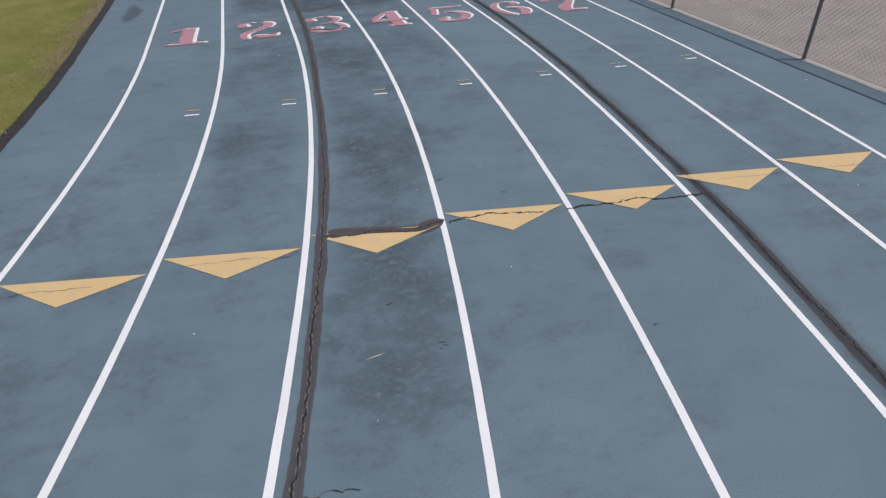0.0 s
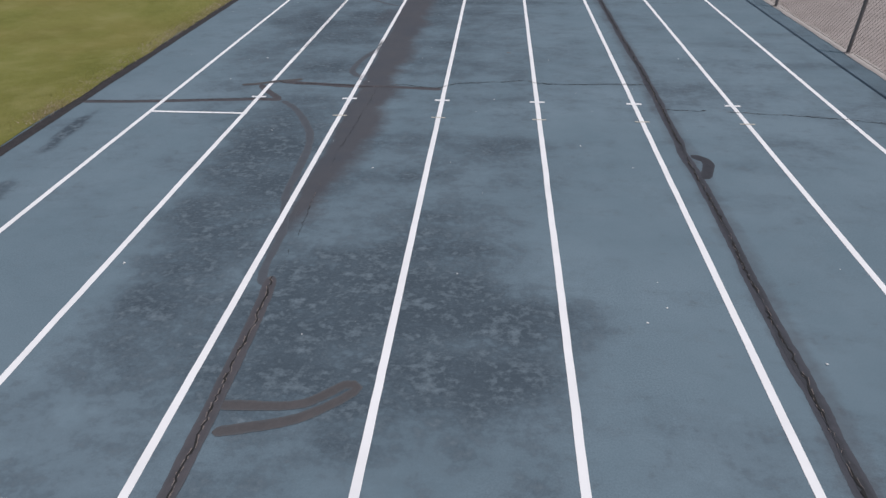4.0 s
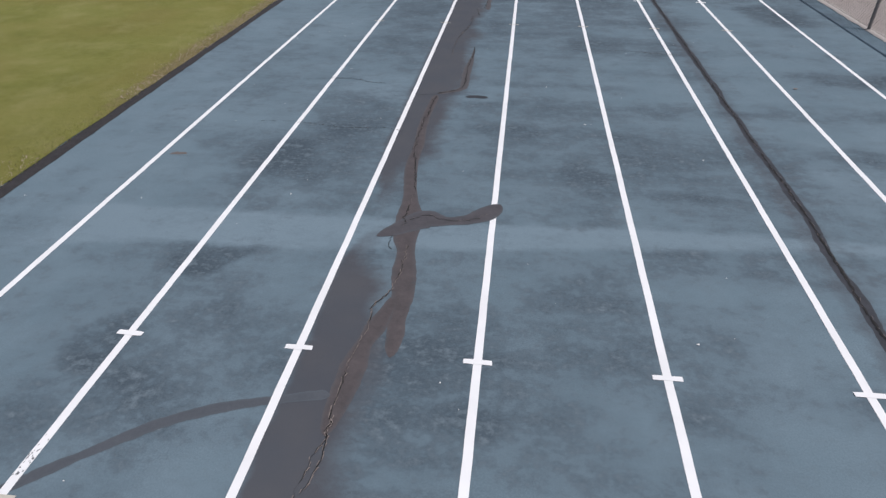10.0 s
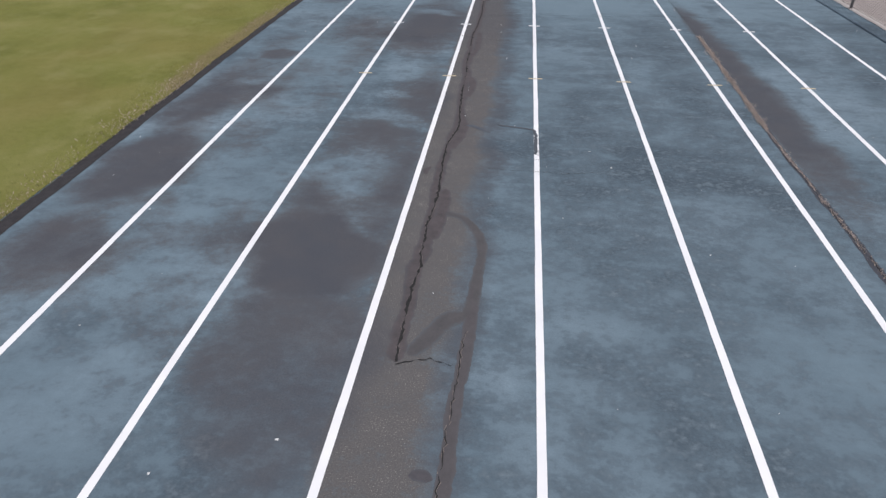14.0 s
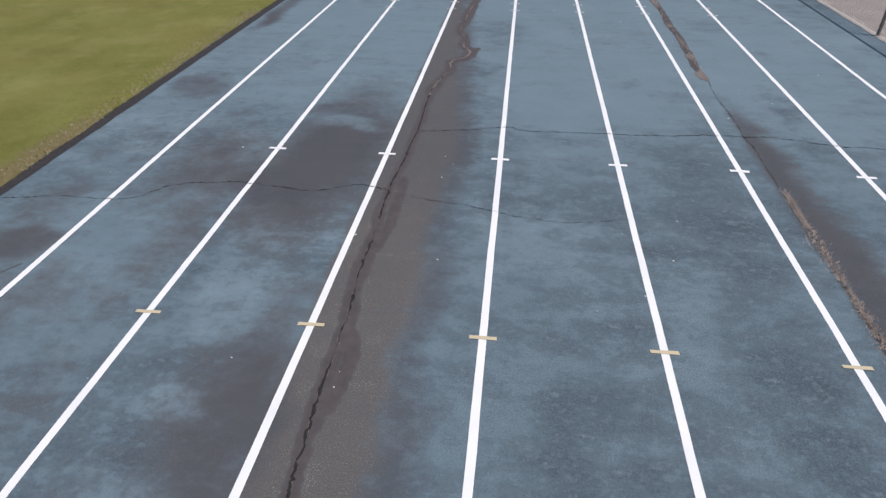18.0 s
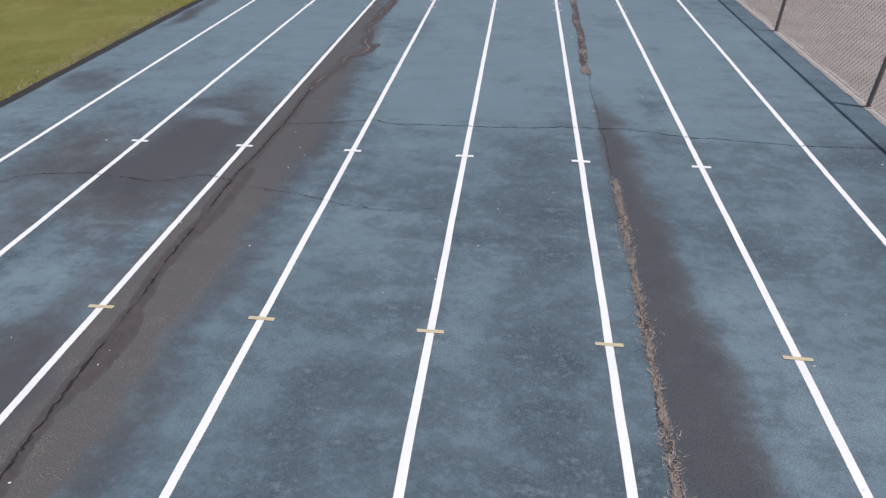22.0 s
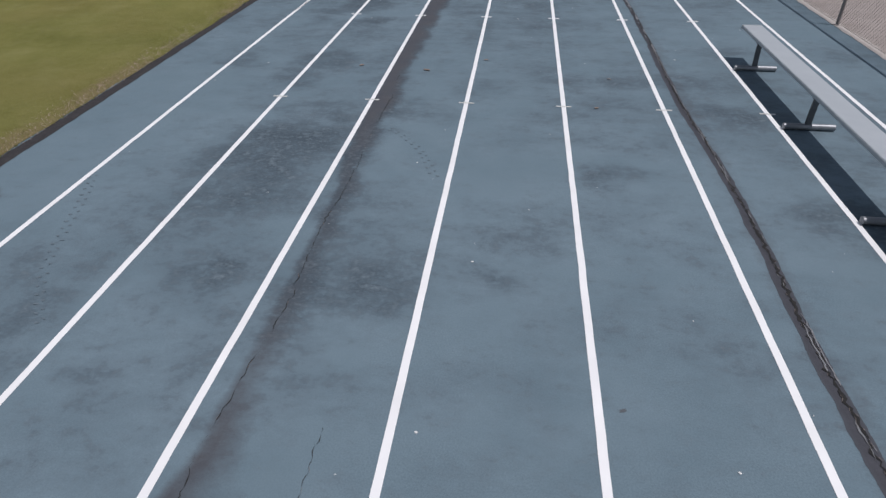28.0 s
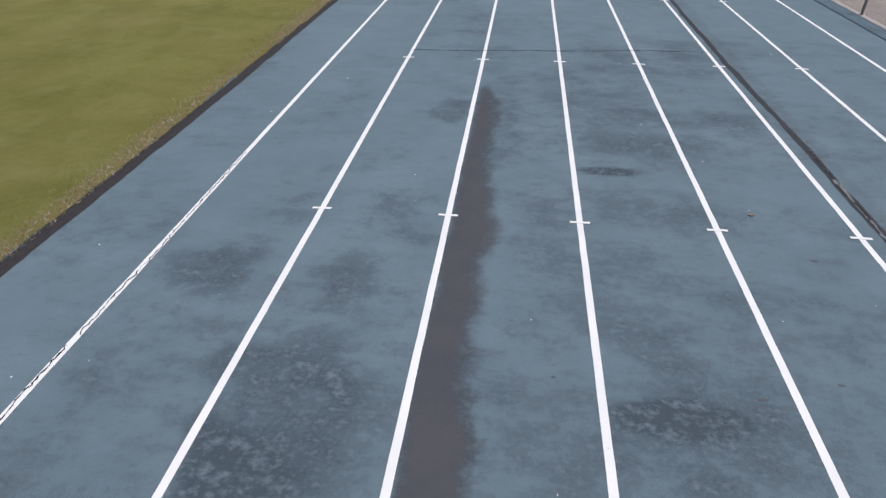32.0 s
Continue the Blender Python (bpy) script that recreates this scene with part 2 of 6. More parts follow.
def tar_material(name, low, high, cover=1.0, rough=0.78, rim=0.25, under=(0.1, 0.125, 0.145)):
    """Brushed-on tar: thick along its middle, worn through to the coat towards its rim."""
    m, t, b = nodes_of(name)
    c = t.nodes.new("ShaderNodeNewGeometry").outputs["Position"]
    at = t.nodes.new("ShaderNodeVertexColor")
    at.layer_name = "thick"
    n1, n2, n3 = noise_of(t, c, 9, 4, 0.6), noise_of(t, c, 45, 4, 0.65), noise_of(t, c, 170, 2)
    tone = maths(t, "ADD", maths(t, "MULTIPLY", n1, 0.5), maths(t, "ADD", maths(t, "MULTIPLY", n2, 0.3), maths(t, "MULTIPLY", n3, 0.2)))
    tar = ramp_of(t, tone, [(0.34, low), (0.64, high)])
    thick = maths(t, "ADD", at.outputs["Alpha"], maths(t, "ADD", centred(t, n1, 0.5), centred(t, n2, 1.1)))
    worn = ramp_of(t, thick, [(0.0, (rim, rim, rim)), (0.4, (1 - cover, 1 - cover, 1 - cover))])
    t.links.new(mixed(t, worn, tar, under), b.inputs["Base Color"])
    b.inputs["Roughness"].default_value = rough
    bump_of(t, b, maths(t, "ADD", n2, maths(t, "MULTIPLY", n3, 0.5)), 0.4, 0.003)
    return m


TRACK_COAT, TURF = track_material(), turf_material()
WHITE_PAINT = paint_material("white_line_paint", (0.86, 0.85, 0.86), (0.3, 0.32, 0.34), 0.66)
PINK_PAINT = paint_material("faded_red_paint", (0.45, 0.215, 0.255), (0.56, 0.36, 0.4), 0.53)
STREAK_PAINT = paint_material("pale_brush_streak", (0.5, 0.29, 0.32), (0.42, 0.22, 0.25), 0.5)
NUMBER_WHITE = paint_material("numeral_white_paint", (0.84, 0.82, 0.84), (0.3, 0.32, 0.34), 0.62)
YELLOW_PAINT = paint_material("yellow_paint", (0.7, 0.49, 0.235), (0.56, 0.42, 0.29), 0.52)
TAPE = paint_material("tan_tape", (0.6, 0.5, 0.34), (0.4, 0.35, 0.28), 0.58)
PALE_TAPE = paint_material("pale_tape", (0.56, 0.52, 0.45), (0.4, 0.38, 0.34), 0.56)
FADED_TAPE = paint_material("faded_tape", (0.6, 0.6, 0.58), (0.34, 0.36, 0.38), 0.56)
YELLOW_TAPE = paint_material("faded_yellow_tape", (0.46, 0.42, 0.26), (0.28, 0.27, 0.22), 0.52)
TAR = tar_material("old_tar_sealant", (0.045, 0.042, 0.048), (0.079, 0.072, 0.08), 0.97)
TAR_SOFT = tar_material("weathered_tar_sealant", (0.054, 0.05, 0.052), (0.083, 0.075, 0.077), 0.95, rim=0.4)
TAR_BLACK = tar_material("black_tar_sealant", (0.016, 0.0175, 0.023), (0.041, 0.042, 0.052), 1.0, 0.7, 0.12)
TAR_DUSK = tar_material("purplish_tar_sealant", (0.029, 0.03, 0.039), (0.054, 0.055, 0.068), 1.0, 0.75, 0.15)
TAR_FADED = tar_material("faded_tar_sealant", (0.056, 0.05, 0.053), (0.086, 0.077, 0.081), 0.9, rim=0.75, under=(0.08, 0.08, 0.088))
TAR_RED = tar_material("reddish_tar_sealant", (0.047, 0.039, 0.041), (0.089, 0.073, 0.075), 0.97, rim=0.2)
TAR_THIN = tar_material("thin_tar_film", (0.05, 0.055, 0.067), (0.076, 0.082, 0.097), 0.86, rim=0.4)
CHIP = surface("bared_coat", (0.068, 0.077, 0.088), (0.092, 0.102, 0.115), 0.08, 0.006, 0.75)
CRACK = surface("open_crack", (0.008, 0.008, 0.009), (0.03, 0.028, 0.027), 0.03, 0.004, 0.95)
GREY_CRUMB = surface("grey_crumbled_tar", (0.09, 0.092, 0.1), (0.26, 0.265, 0.28), 0.03, 0.005, 0.95)
SOIL = surface("dry_soil", (0.07, 0.056, 0.05), (0.33, 0.27, 0.22), 0.06, 0.005, 0.95, relief=0.006)
BARE_SOIL = surface("bare_tan_soil", (0.16, 0.13, 0.085), (0.29, 0.235, 0.165), 0.08, 0.006, 0.95, relief=0.006)
PALE_SOIL = surface("pale_crack_filler", (0.12, 0.098, 0.092), (0.25, 0.21, 0.196), 0.03, 0.004, 0.95)
# asphalt and soil edge, with the shade along it mixed into the near-black tones
EDGE = surface("shaded_asphalt_edge", (0.014, 0.013, 0.015), (0.045, 0.04, 0.042), 0.06, 0.008, 0.9, relief=0.006)
DIRT = surface("packed_outer_ground", (0.24, 0.205, 0.19), (0.36, 0.315, 0.295), 0.5, 0.02, 0.95, relief=0.006)
STRIP = surface("rough_concrete_strip", (0.3, 0.265, 0.245), (0.5, 0.46, 0.435), 0.07, 0.008, 0.92, relief=0.006)
GALV = surface("weathered_galvanised_steel", (0.17, 0.15, 0.145), (0.28, 0.25, 0.24), 0.08, 0.006, 0.6, 0.1)
WIRE = surface("dull_wire", (0.085, 0.075, 0.072), (0.15, 0.135, 0.13), 0.05, 0.006, 0.6, 0.3)
ALU = surface("brushed_aluminium", (0.39, 0.415, 0.445), (0.46, 0.485, 0.51), 0.3, 0.01, 0.5, 0.2, 0.0006)
PIPE = surface("grey_steel_pipe", (0.2, 0.21, 0.23), (0.33, 0.34, 0.36), 0.1, 0.006, 0.45, 0.5, 0.001)
LEG = surface("dark_steel_leg", (0.09, 0.095, 0.105), (0.15, 0.155, 0.165), 0.1, 0.006, 0.5, 0.4, 0.001)
CHAIR_GREEN = surface("green_vinyl", (0.055, 0.115, 0.11), (0.075, 0.145, 0.135), 0.1, 0.003, 0.5, 0, 0.0008)
CHAIR_FRAME = surface("dark_green_steel", (0.012, 0.022, 0.022), (0.025, 0.04, 0.04), 0.1, 0.004, 0.4, 0.3, 0.0006)
BLACK_PLASTIC = surface("black_plastic", (0.012, 0.012, 0.012), (0.03, 0.03, 0.03), 0.03, 0.003, 0.6)
LEAF = surface("dead_leaf", (0.15, 0.115, 0.095), (0.27, 0.2, 0.155), 0.02, 0.003, 0.8)
RUST = surface("rust_stained_coat", (0.105, 0.092, 0.09), (0.15, 0.125, 0.118), 0.04, 0.005, 0.85)
STRAW = surface("dry_weed_stalks", (0.4, 0.31, 0.26), (0.66, 0.55, 0.47), 0.05, 0.004, 0.9)
BLADE = surface("grass_blades", (0.12, 0.13, 0.03), (0.29, 0.28, 0.095), 0.12, 0.006, 0.85)
SCUFF = surface("scuffed_coat", (0.092, 0.122, 0.145), (0.13, 0.168, 0.2), 0.05, 0.006, 0.8)
WHITE_STEEL = surface("white_enamelled_steel", (0.66, 0.67, 0.68), (0.78, 0.79, 0.8), 0.2, 0.006, 0.5, 0, 0.0006)
FLAKE = surface("pale_litter", (0.6, 0.6, 0.6), (0.8, 0.8, 0.8), 0.02, 0.003, 0.8)


# ---- building helpers ----
def mesh_of(name, verts, faces, mat, parent=None, label="", smooth=False):
    me = bpy.data.meshes.new(name)
    me.from_pydata([tuple(map(float, v)) for v in verts], [], faces)
    me.materials.append(mat)
    me.update()
    if smooth:
        for p in me.polygons:
            p.use_smooth = True
    ob = new(name, me)
    if parent:
        ob.parent = parent
    return tagged(ob, label)


def part(name, bm, mat, parent=None, label="", smooth=False):
    """One bmesh as one mesh object, under a thing or a part."""
    me = bpy.data.meshes.new(name)
    bmesh.ops.recalc_face_normals(bm, faces=bm.faces)
    bm.to_mesh(me)
    bm.free()
    me.materials.append(mat)
    if smooth:
        for p in me.polygons:
            p.use_smooth = True
    ob = new(name, me)
    if parent:
        ob.parent = parent
    return tagged(ob, label)


def tube(a, b, r, sides=12, bm=None, taper=1.0):
    bm = bm or bmesh.new()
    a, b = Vector(a), Vector(b)
    m = Matrix.Translation((a + b) / 2) @ (b - a).to_track_quat("Z", "Y").to_matrix().to_4x4()
    bmesh.ops.create_cone(bm, cap_ends=True, segments=sides, radius1=r, radius2=r * taper, depth=(b - a).length, matrix=m)
    return bm


def slab(x0, y0, z0, x1, y1, z1, bevel=0.004, bm=None):
    bm = bm or bmesh.new()
    got = bmesh.ops.create_cube(bm, size=1, matrix=Matrix.Translation(((x0 + x1) / 2, (y0 + y1) / 2, (z0 + z1) / 2))
                                @ Matrix.Diagonal((x1 - x0, y1 - y0, z1 - z0, 1)))
    if bevel:
        edges = list({e for v in got["verts"] for e in v.link_edges})
        bmesh.ops.bevel(bm, geom=edges, offset=bevel, segments=2, affect="EDGES")
    return bm


def smooth_line(points, gap):
    """A smooth curve through points (tuples of any length), at even steps of about gap."""
    p = np.array(points, float)
    p = np.vstack([2 * p[0] - p[1], p, 2 * p[-1] - p[-2]])
    out = []
    for i in range(1, len(p) - 2):
        n = max(2, int(np.linalg.norm((p[i + 1] - p[i])[:2]) / gap))
        t = np.linspace(0, 1, n, endpoint=False)[:, None]
        a, b, c, d = p[i - 1], p[i], p[i + 1], p[i + 2]
        out.append(0.5 * (2 * b + (c - a) * t + (2 * a - 5 * b + 4 * c - d) * t ** 2 + (3 * b - a - 3 * c + d) * t ** 3))
    return np.vstack(out + [p[-2:-1]])


def ribbon(name, points, half, mat, z=0.003, crown=0.002, wander=0.0, ragged=0.0, gap=0.04, seed=1, parent=None, label="", ends=True, strands=1, broken=0.0, wave=0.16):
    """A low ridge along a curve given in (u, s): wander shifts it sideways, ragged frays its width."""
    line = smooth_line(points, gap)
    u, s = line[:, 0], line[:, 1]
    wide = line[:, 2] if line.shape[1] > 2 else half        # a third number gives the half width at a point
    x = across(u, s)
    run = np.concatenate([[0], np.cumsum(np.hypot(np.diff(x), np.diff(s)))])
    tx, ty = np.gradient(x), np.gradient(s)
    n = np.maximum(np.hypot(tx, ty), 1e-6)
    nx, ny = -ty / n, tx / n
    verts, faces = [], []
    for strand in range(strands):
        q = seed * 3.1 + strand * 11.7
        shift = wander * 4 * (fbm(run, run * 0, wave, 3, q) - 0.5) + (0.02 * (fbm(run, run * 0 + 7, 0.045, 3, q) - 0.5) if half < 0.02 else 0)
        left = wide * (1 + ragged * (3.2 * (fbm(run, run * 0 + 5, 0.4, 3, q * 0.55) - 0.5) + 1.1 * (fbm(run, run * 0 + 6, 0.035, 2, q * 0.31) - 0.5)))
        right = wide * (1 + ragged * (3.2 * (fbm(run, run * 0 + 9, 0.4, 3, q * 0.74) - 0.5) + 1.1 * (fbm(run, run * 0 + 2, 0.035, 2, q * 0.43) - 0.5)))
        if broken:
            keep = np.clip((fbm(run, run * 0 + 3, 0.26, 4, q) - broken) * 14, 0, 1.15)
            left, right = left * keep, right * keep
        elif ends:
            cap = np.minimum(1, np.minimum(run, run[-1] - run) / (half * 1.6 + 1e-6))
            cap = np.sqrt(np.maximum(1 - (1 - cap) ** 2, 0.02))
            left, right = left * cap, right * cap
        floor = 0.0 if broken else half * 0.08
        left, right = np.maximum(left, floor), np.maximum(right, floor)
        base = len(verts)
        for i in range(len(x)):
            cx, cy, h = x[i] + nx[i] * shift[i], s[i] + ny[i] * shift[i], z + 0.0004 * strand
            verts += [(cx + nx[i] * left[i], cy + ny[i] * left[i], h), (cx, cy, h + crown), (cx - nx[i] * right[i], cy - ny[i] * right[i], h)]
            if i and left[i] + right[i] + left[i - 1] + right[i - 1] > 0.0004:
                k = base + 3 * i
                faces += [(k - 3, k - 2, k + 1, k), (k - 2, k - 1, k + 2, k + 1)]
    ob = mesh_of(name, verts, [f[::-1] for f in faces], mat, parent, label)
    layer = ob.data.color_attributes.new("thick", "FLOAT_COLOR", "POINT")
    layer.data.foreach_set("color", np.repeat(np.tile([0.0, 1.0, 0.0], len(verts) // 3), 4).astype(np.float32))
    return ob


def jagged(name, points, half, mat, z, sway=0.012, jitter=0.006, broken=0.15, seed=1, parent=None, label="", lips=0.25, lip_mat=None, step_to=0.045):
    """A thin angular crack along a curve in (u, s): straight splinters of changing width, with pale crumbs at its lips."""
    r = random.Random(seed)
    line = smooth_line(points, 0.01)
    x, y = across(line[:, 0], line[:, 1]), line[:, 1]
    run = np.concatenate([[0], np.cumsum(np.hypot(np.diff(x), np.diff(y)))])
    at = [0.0]
    while at[-1] < run[-1]:
        at.append(at[-1] + r.uniform(0.012, step_to))
    at = np.array(at)
    px, py = np.interp(at, run, x), np.interp(at, run, y)
    tx, ty = np.gradient(px), np.gradient(py)
    q = np.maximum(np.hypot(tx, ty), 1e-6)
    nx, ny = -ty / q, tx / q
    off = sway * 4 * (fbm(at, at * 0, 0.35, 3, seed * 3.1) - 0.5) + np.array([r.gauss(0, jitter) for _ in at])
    px, py = px + nx * off, py + ny * off
    open_ = fbm(at, at * 0 + 3, 0.5, 3, seed * 1.7)
    verts, faces, crumbs, crumb_faces = [], [], [], []
    for i in range(len(at)):
        w = half * r.choice((0.35, 0.7, 1.0, 1.0, 1.5))
        if open_[i] < 0.5 - 0.35 * (1 - 2 * broken) or r.random() < broken * 0.5:
            w *= 0.12
        verts += [(px[i] + nx[i] * w, py[i] + ny[i] * w, z), (px[i] - nx[i] * w, py[i] - ny[i] * w, z)]
        if i:
            faces.append((2 * i - 2, 2 * i, 2 * i + 1, 2 * i - 1))
            if r.random() < lips:
                k, side, thick = len(crumbs), r.choice((-1, 1)), r.uniform(0.0015, 0.0045) * (1 + 2.4 * max(lips - 0.5, 0))
                for e, h in ((i - 1, 0.3), (i, 1.0)):
                    a = (half * 0.9 + 0.001) * side
                    b = a + thick * h * side
                    crumbs += [(px[e] + nx[e] * a, py[e] + ny[e] * a, z + 0.0008), (px[e] + nx[e] * b, py[e] + ny[e] * b, z + 0.0008)]
                crumb_faces.append((k, k + 1, k + 3, k + 2) if side < 0 else (k, k + 2, k + 3, k + 1))
    ob = mesh_of(name, verts, faces, mat, parent, label)
    if crumbs and not (parent and parent.parent):
        tagged(mesh_of("crumbled_lip", crumbs, crumb_faces, lip_mat or PALE_SOIL, ob), "pale crumbled edge", kind="stuff")
    return ob


# ---- ground ----
mesh_of("ground", [(-400, -400, -0.02), (400, -400, -0.02), (400, 400, -0.02), (-400, 400, -0.02)], [(0, 1, 2, 3)], DIRT)
tagged(bpy.data.objects["ground"], "pale packed pinkish-grey bare ground round the track", "ground", kind="structure")


def blob(u, s, cu, cs, ru, rs, soft=0.5):
    """A patch: 1 inside, fading to 0 at its rim."""
    d = np.sqrt(((u - cu) / ru) ** 2 + ((s - cs) / rs) ** 2)
    return 1 - step(1 - soft, 1 + soft * 0.6, d)


def stretch(s, a, b, soft=1.0):
    return step(a - soft, a + soft, s) * (1 - step(b - soft, b + soft, s))


def track_wear(x, y):
    """Dark growth, bare asphalt and pale washed coat over the track."""
    d = np.minimum(y - BEND_S, 0)
    u, s = np.sqrt((x + BEND_R) ** 2 + d * d) - BEND_R, y
    big, mid, odd = fbm(x, y, 1.7, 4), fbm(x, y, 0.42, 4, 3.3), fbm(x, y * 0.8, 0.9, 4, 8.8)
    wu = u + (fbm(x, y, 0.7, 3, 5.1) - 0.5) * 0.22
    # how much growth each stretch and lane carries
    mid_lanes = step(0.2, 1.0, u) * (1 - step(4.6, 5.6, u))
    dark = 0.10 + 0 * u
    dark = dark + 0.46 * stretch(s, -9.6, -2.4) * step(0.9, 1.5, u) * (1 - step(3.7, 4.5, u))
    dark = dark + 0.08 * stretch(s, 2.5, 8.3, 0.8) * mid_lanes * (1 - step(4.2, 5.0, u)) + 0.31 * stretch(s, -1.5, 8.5) * (0.35 + 0.65 * mid_lanes) * step(-0.2, 0.4, u)
    dark = dark + 0.36 * stretch(s, 9.0, 17.0) * (0.25 + 0.75 * step(0.5, 1.4, u)) * (1 - 0.75 * step(5.4, 6.2, u))
    dark = dark + 0.44 * stretch(s, 17.0, 26.8, 0.8) * (0.6 + 0.4 * step(0.3, 1.2, u))
    dark = dark + 0.06 * stretch(s, 20.5, 25.5) * step(3.8, 4.6, u) + 0.06 * stretch(s, 27, 35)
    dark = dark + 0.12 * stretch(s, 20.0, 22.4, 0.7) * step(2.9, 3.3, u) * (1 - step(5.2, 5.6, u)) + 0.12 * stretch(s, 42, 47.5)
    dark = dark - 0.2 * stretch(s, 34.2, 37.8, 0.8) * step(2.5, 2.9, u) + 0.2 * stretch(s, -11.0, -8.0, 0.6) * step(2.25, 2.5, u) * (1 - step(3.9, 4.3, u))
    dark = dark - 0.2 * stretch(s, -1.5, 4.2, 0.7) * step(3.9, 4.5, u) * (1 - step(5.4, 5.6, u))
    dark = dark + 0.15 * stretch(s, 36, 46) * (0.5 + 0.5 * step(0, 1, u)) + 0.08 * stretch(s, 46, 54)
    dark = dark + 0.24 * stretch(s, -14.4, -9.0, 0.6) * step(2.25, 2.45, u) * (1 - step(3.1, 3.4, u)) + 0.2 * stretch(s, -12.5, -9.0, 0.6) * step(1.0, 1.3, u) * (1 - step(1.9, 2.1, u))
    halo = 1 - step(0.05, 0.17, np.abs(u - 5.6 + 0.12 * (1 - step(-8, -5, s)) + (mid - 0.5) * 0.1))
    for cu, cs, ru, rs, k in ((1.65, -11.7, 0.45, 0.8, 0.34), (2.85, -11.9, 0.5, 1.0, 0.3), (2.75, -14.7, 0.5, 1.1, 0.46), (3.7, -13.9, 0.5, 0.5, 0.25),
                              (4.4, -14.4, 0.3, 0.4, 0.22), (1.6, -3.4, 0.5, 2.0, 0.3), (3.9, -5.3, 0.7, 0.5, 0.35), (2.9, -5.2, 0.6, 1.4, 0.25),
                              (3.6, -4.2, 0.5, 0.4, 0.25), (-0.58, -2.5, 0.09, 0.55, 1.1), (-0.48, -5.3, 0.14, 0.75, 1.0), (-0.42, -3.9, 0.1, 0.4, 0.6)):
        dark = dark + k * blob(wu, s, cu, cs, ru, rs)
    for cu, cs, ru, rs, k in ((4.0, -2.6, 0.5, 0.2, 0.3), (1.6, 10.3, 0.65, 0.8, 0.3), (6.5, 35.6, 0.8, 0.6, 0.3), (0.5, 47.6, 0.5, 0.6, 0.25)):
        dark = dark + k * blob(wu, s, cu, cs, ru, rs)
    for cu, cs, ru, rs, k in ((3.58, 47.33, 0.37, 0.13, 1.2), (3.45, 50.3, 0.28, 0.09, 1.1), (3.6, 5.2, 0.8, 1.2, 0.06), (3.9, 42.0, 0.5, 0.3, 0.2),
                              (3.0, 37.4, 0.3, 0.4, 0.3), (4.7, 39.0, 0.5, 0.5, 0.25), (6.4, 38.6, 0.5, 0.5, 0.3), (0.9, 49.3, 0.5, 0.3, 0.3),
                              (2.5, 51.5, 0.25, 1.6, 0.3), (5.9, 40.6, 0.4, 0.4, 0.3), (7.4, 13.0, 0.9, 0.35, 0.45), (6.6, 10.8, 0.7, 0.2, 0.3)):
        dark = dark + k * blob(wu, s, cu, cs, ru, rs)
    ws = s + (fbm(x, y, 0.6, 3, 15.5) - 0.5) * 0.7
    wv = u + (fbm(x, y, 0.45, 4, 23.1) - 0.5) * 0.5
    # crusted patches on the first straight metres and the inner lanes
    for cu, cs, ru, rs, k in ((0.36, 2.1, 0.45, 0.4, 0.2), (1.11, 1.8, 0.38, 0.35, 0.3), (1.8, 2.2, 0.36, 0.46, 0.35), (1.46, 1.0, 0.54, 0.31, 0.3), (3.09, 0.65, 0.25, 0.3, 0.25), (1.59, -0.2, 0.4, 0.2, 0.3),
                              (0.9, 10.3, 0.5, 0.45, 0.4), (7.34, 16.2, 0.46, 0.65, 0.7), (1.59, 11.3, 0.5, 0.4, 0.3), (1.6, 13.9, 0.6, 0.46, 0.3), (1.2, 8.5, 0.28, 0.15, 0.5), (0.96, 7.8, 0.2, 0.18, 0.5),
                              (1.14, 7.15, 0.45, 0.3, 0.3), (3.88, 8.3, 0.35, 0.35, 0.3), (3.88, 9.85, 0.35, 0.4, 0.25)):
        dark = dark + k * blob(wv, ws, cu, cs, ru * 1.25, rs * 1.25, 0.45)
    # patches beside the outer seam and the reddish tar
    for cu, cs, ru, rs, k in ((6.57, 34.3, 0.4, 0.4, 0.4), (6.89, 33.6, 0.4, 0.42, 0.55), (7.7, 34.5, 0.3, 0.31, 0.35), (2.85, 28.7, 0.25, 0.3, 0.45), (3.02, 30.3, 0.34, 0.8, 0.3), (3.7, 28.2, 0.22, 0.12, 0.35),
                              (4.59, 28.3, 0.3, 0.14, 0.35), (2.96, 27.5, 0.3, 0.25, 0.4), (3.06, 28.1, 0.34, 0.5, 0.25), (6.23, 27.8, 0.15, 0.55, 0.3), (5.02, 23.7, 0.25, 0.8, 0.3), (6.39, 24.7, 0.32, 0.45, 0.3), (3.97, 23.0, 0.35, 0.35, 0.2)):
        dark = dark + k * blob(wv, ws, cu, cs, ru * 1.2, rs * 1.2, 0.45)
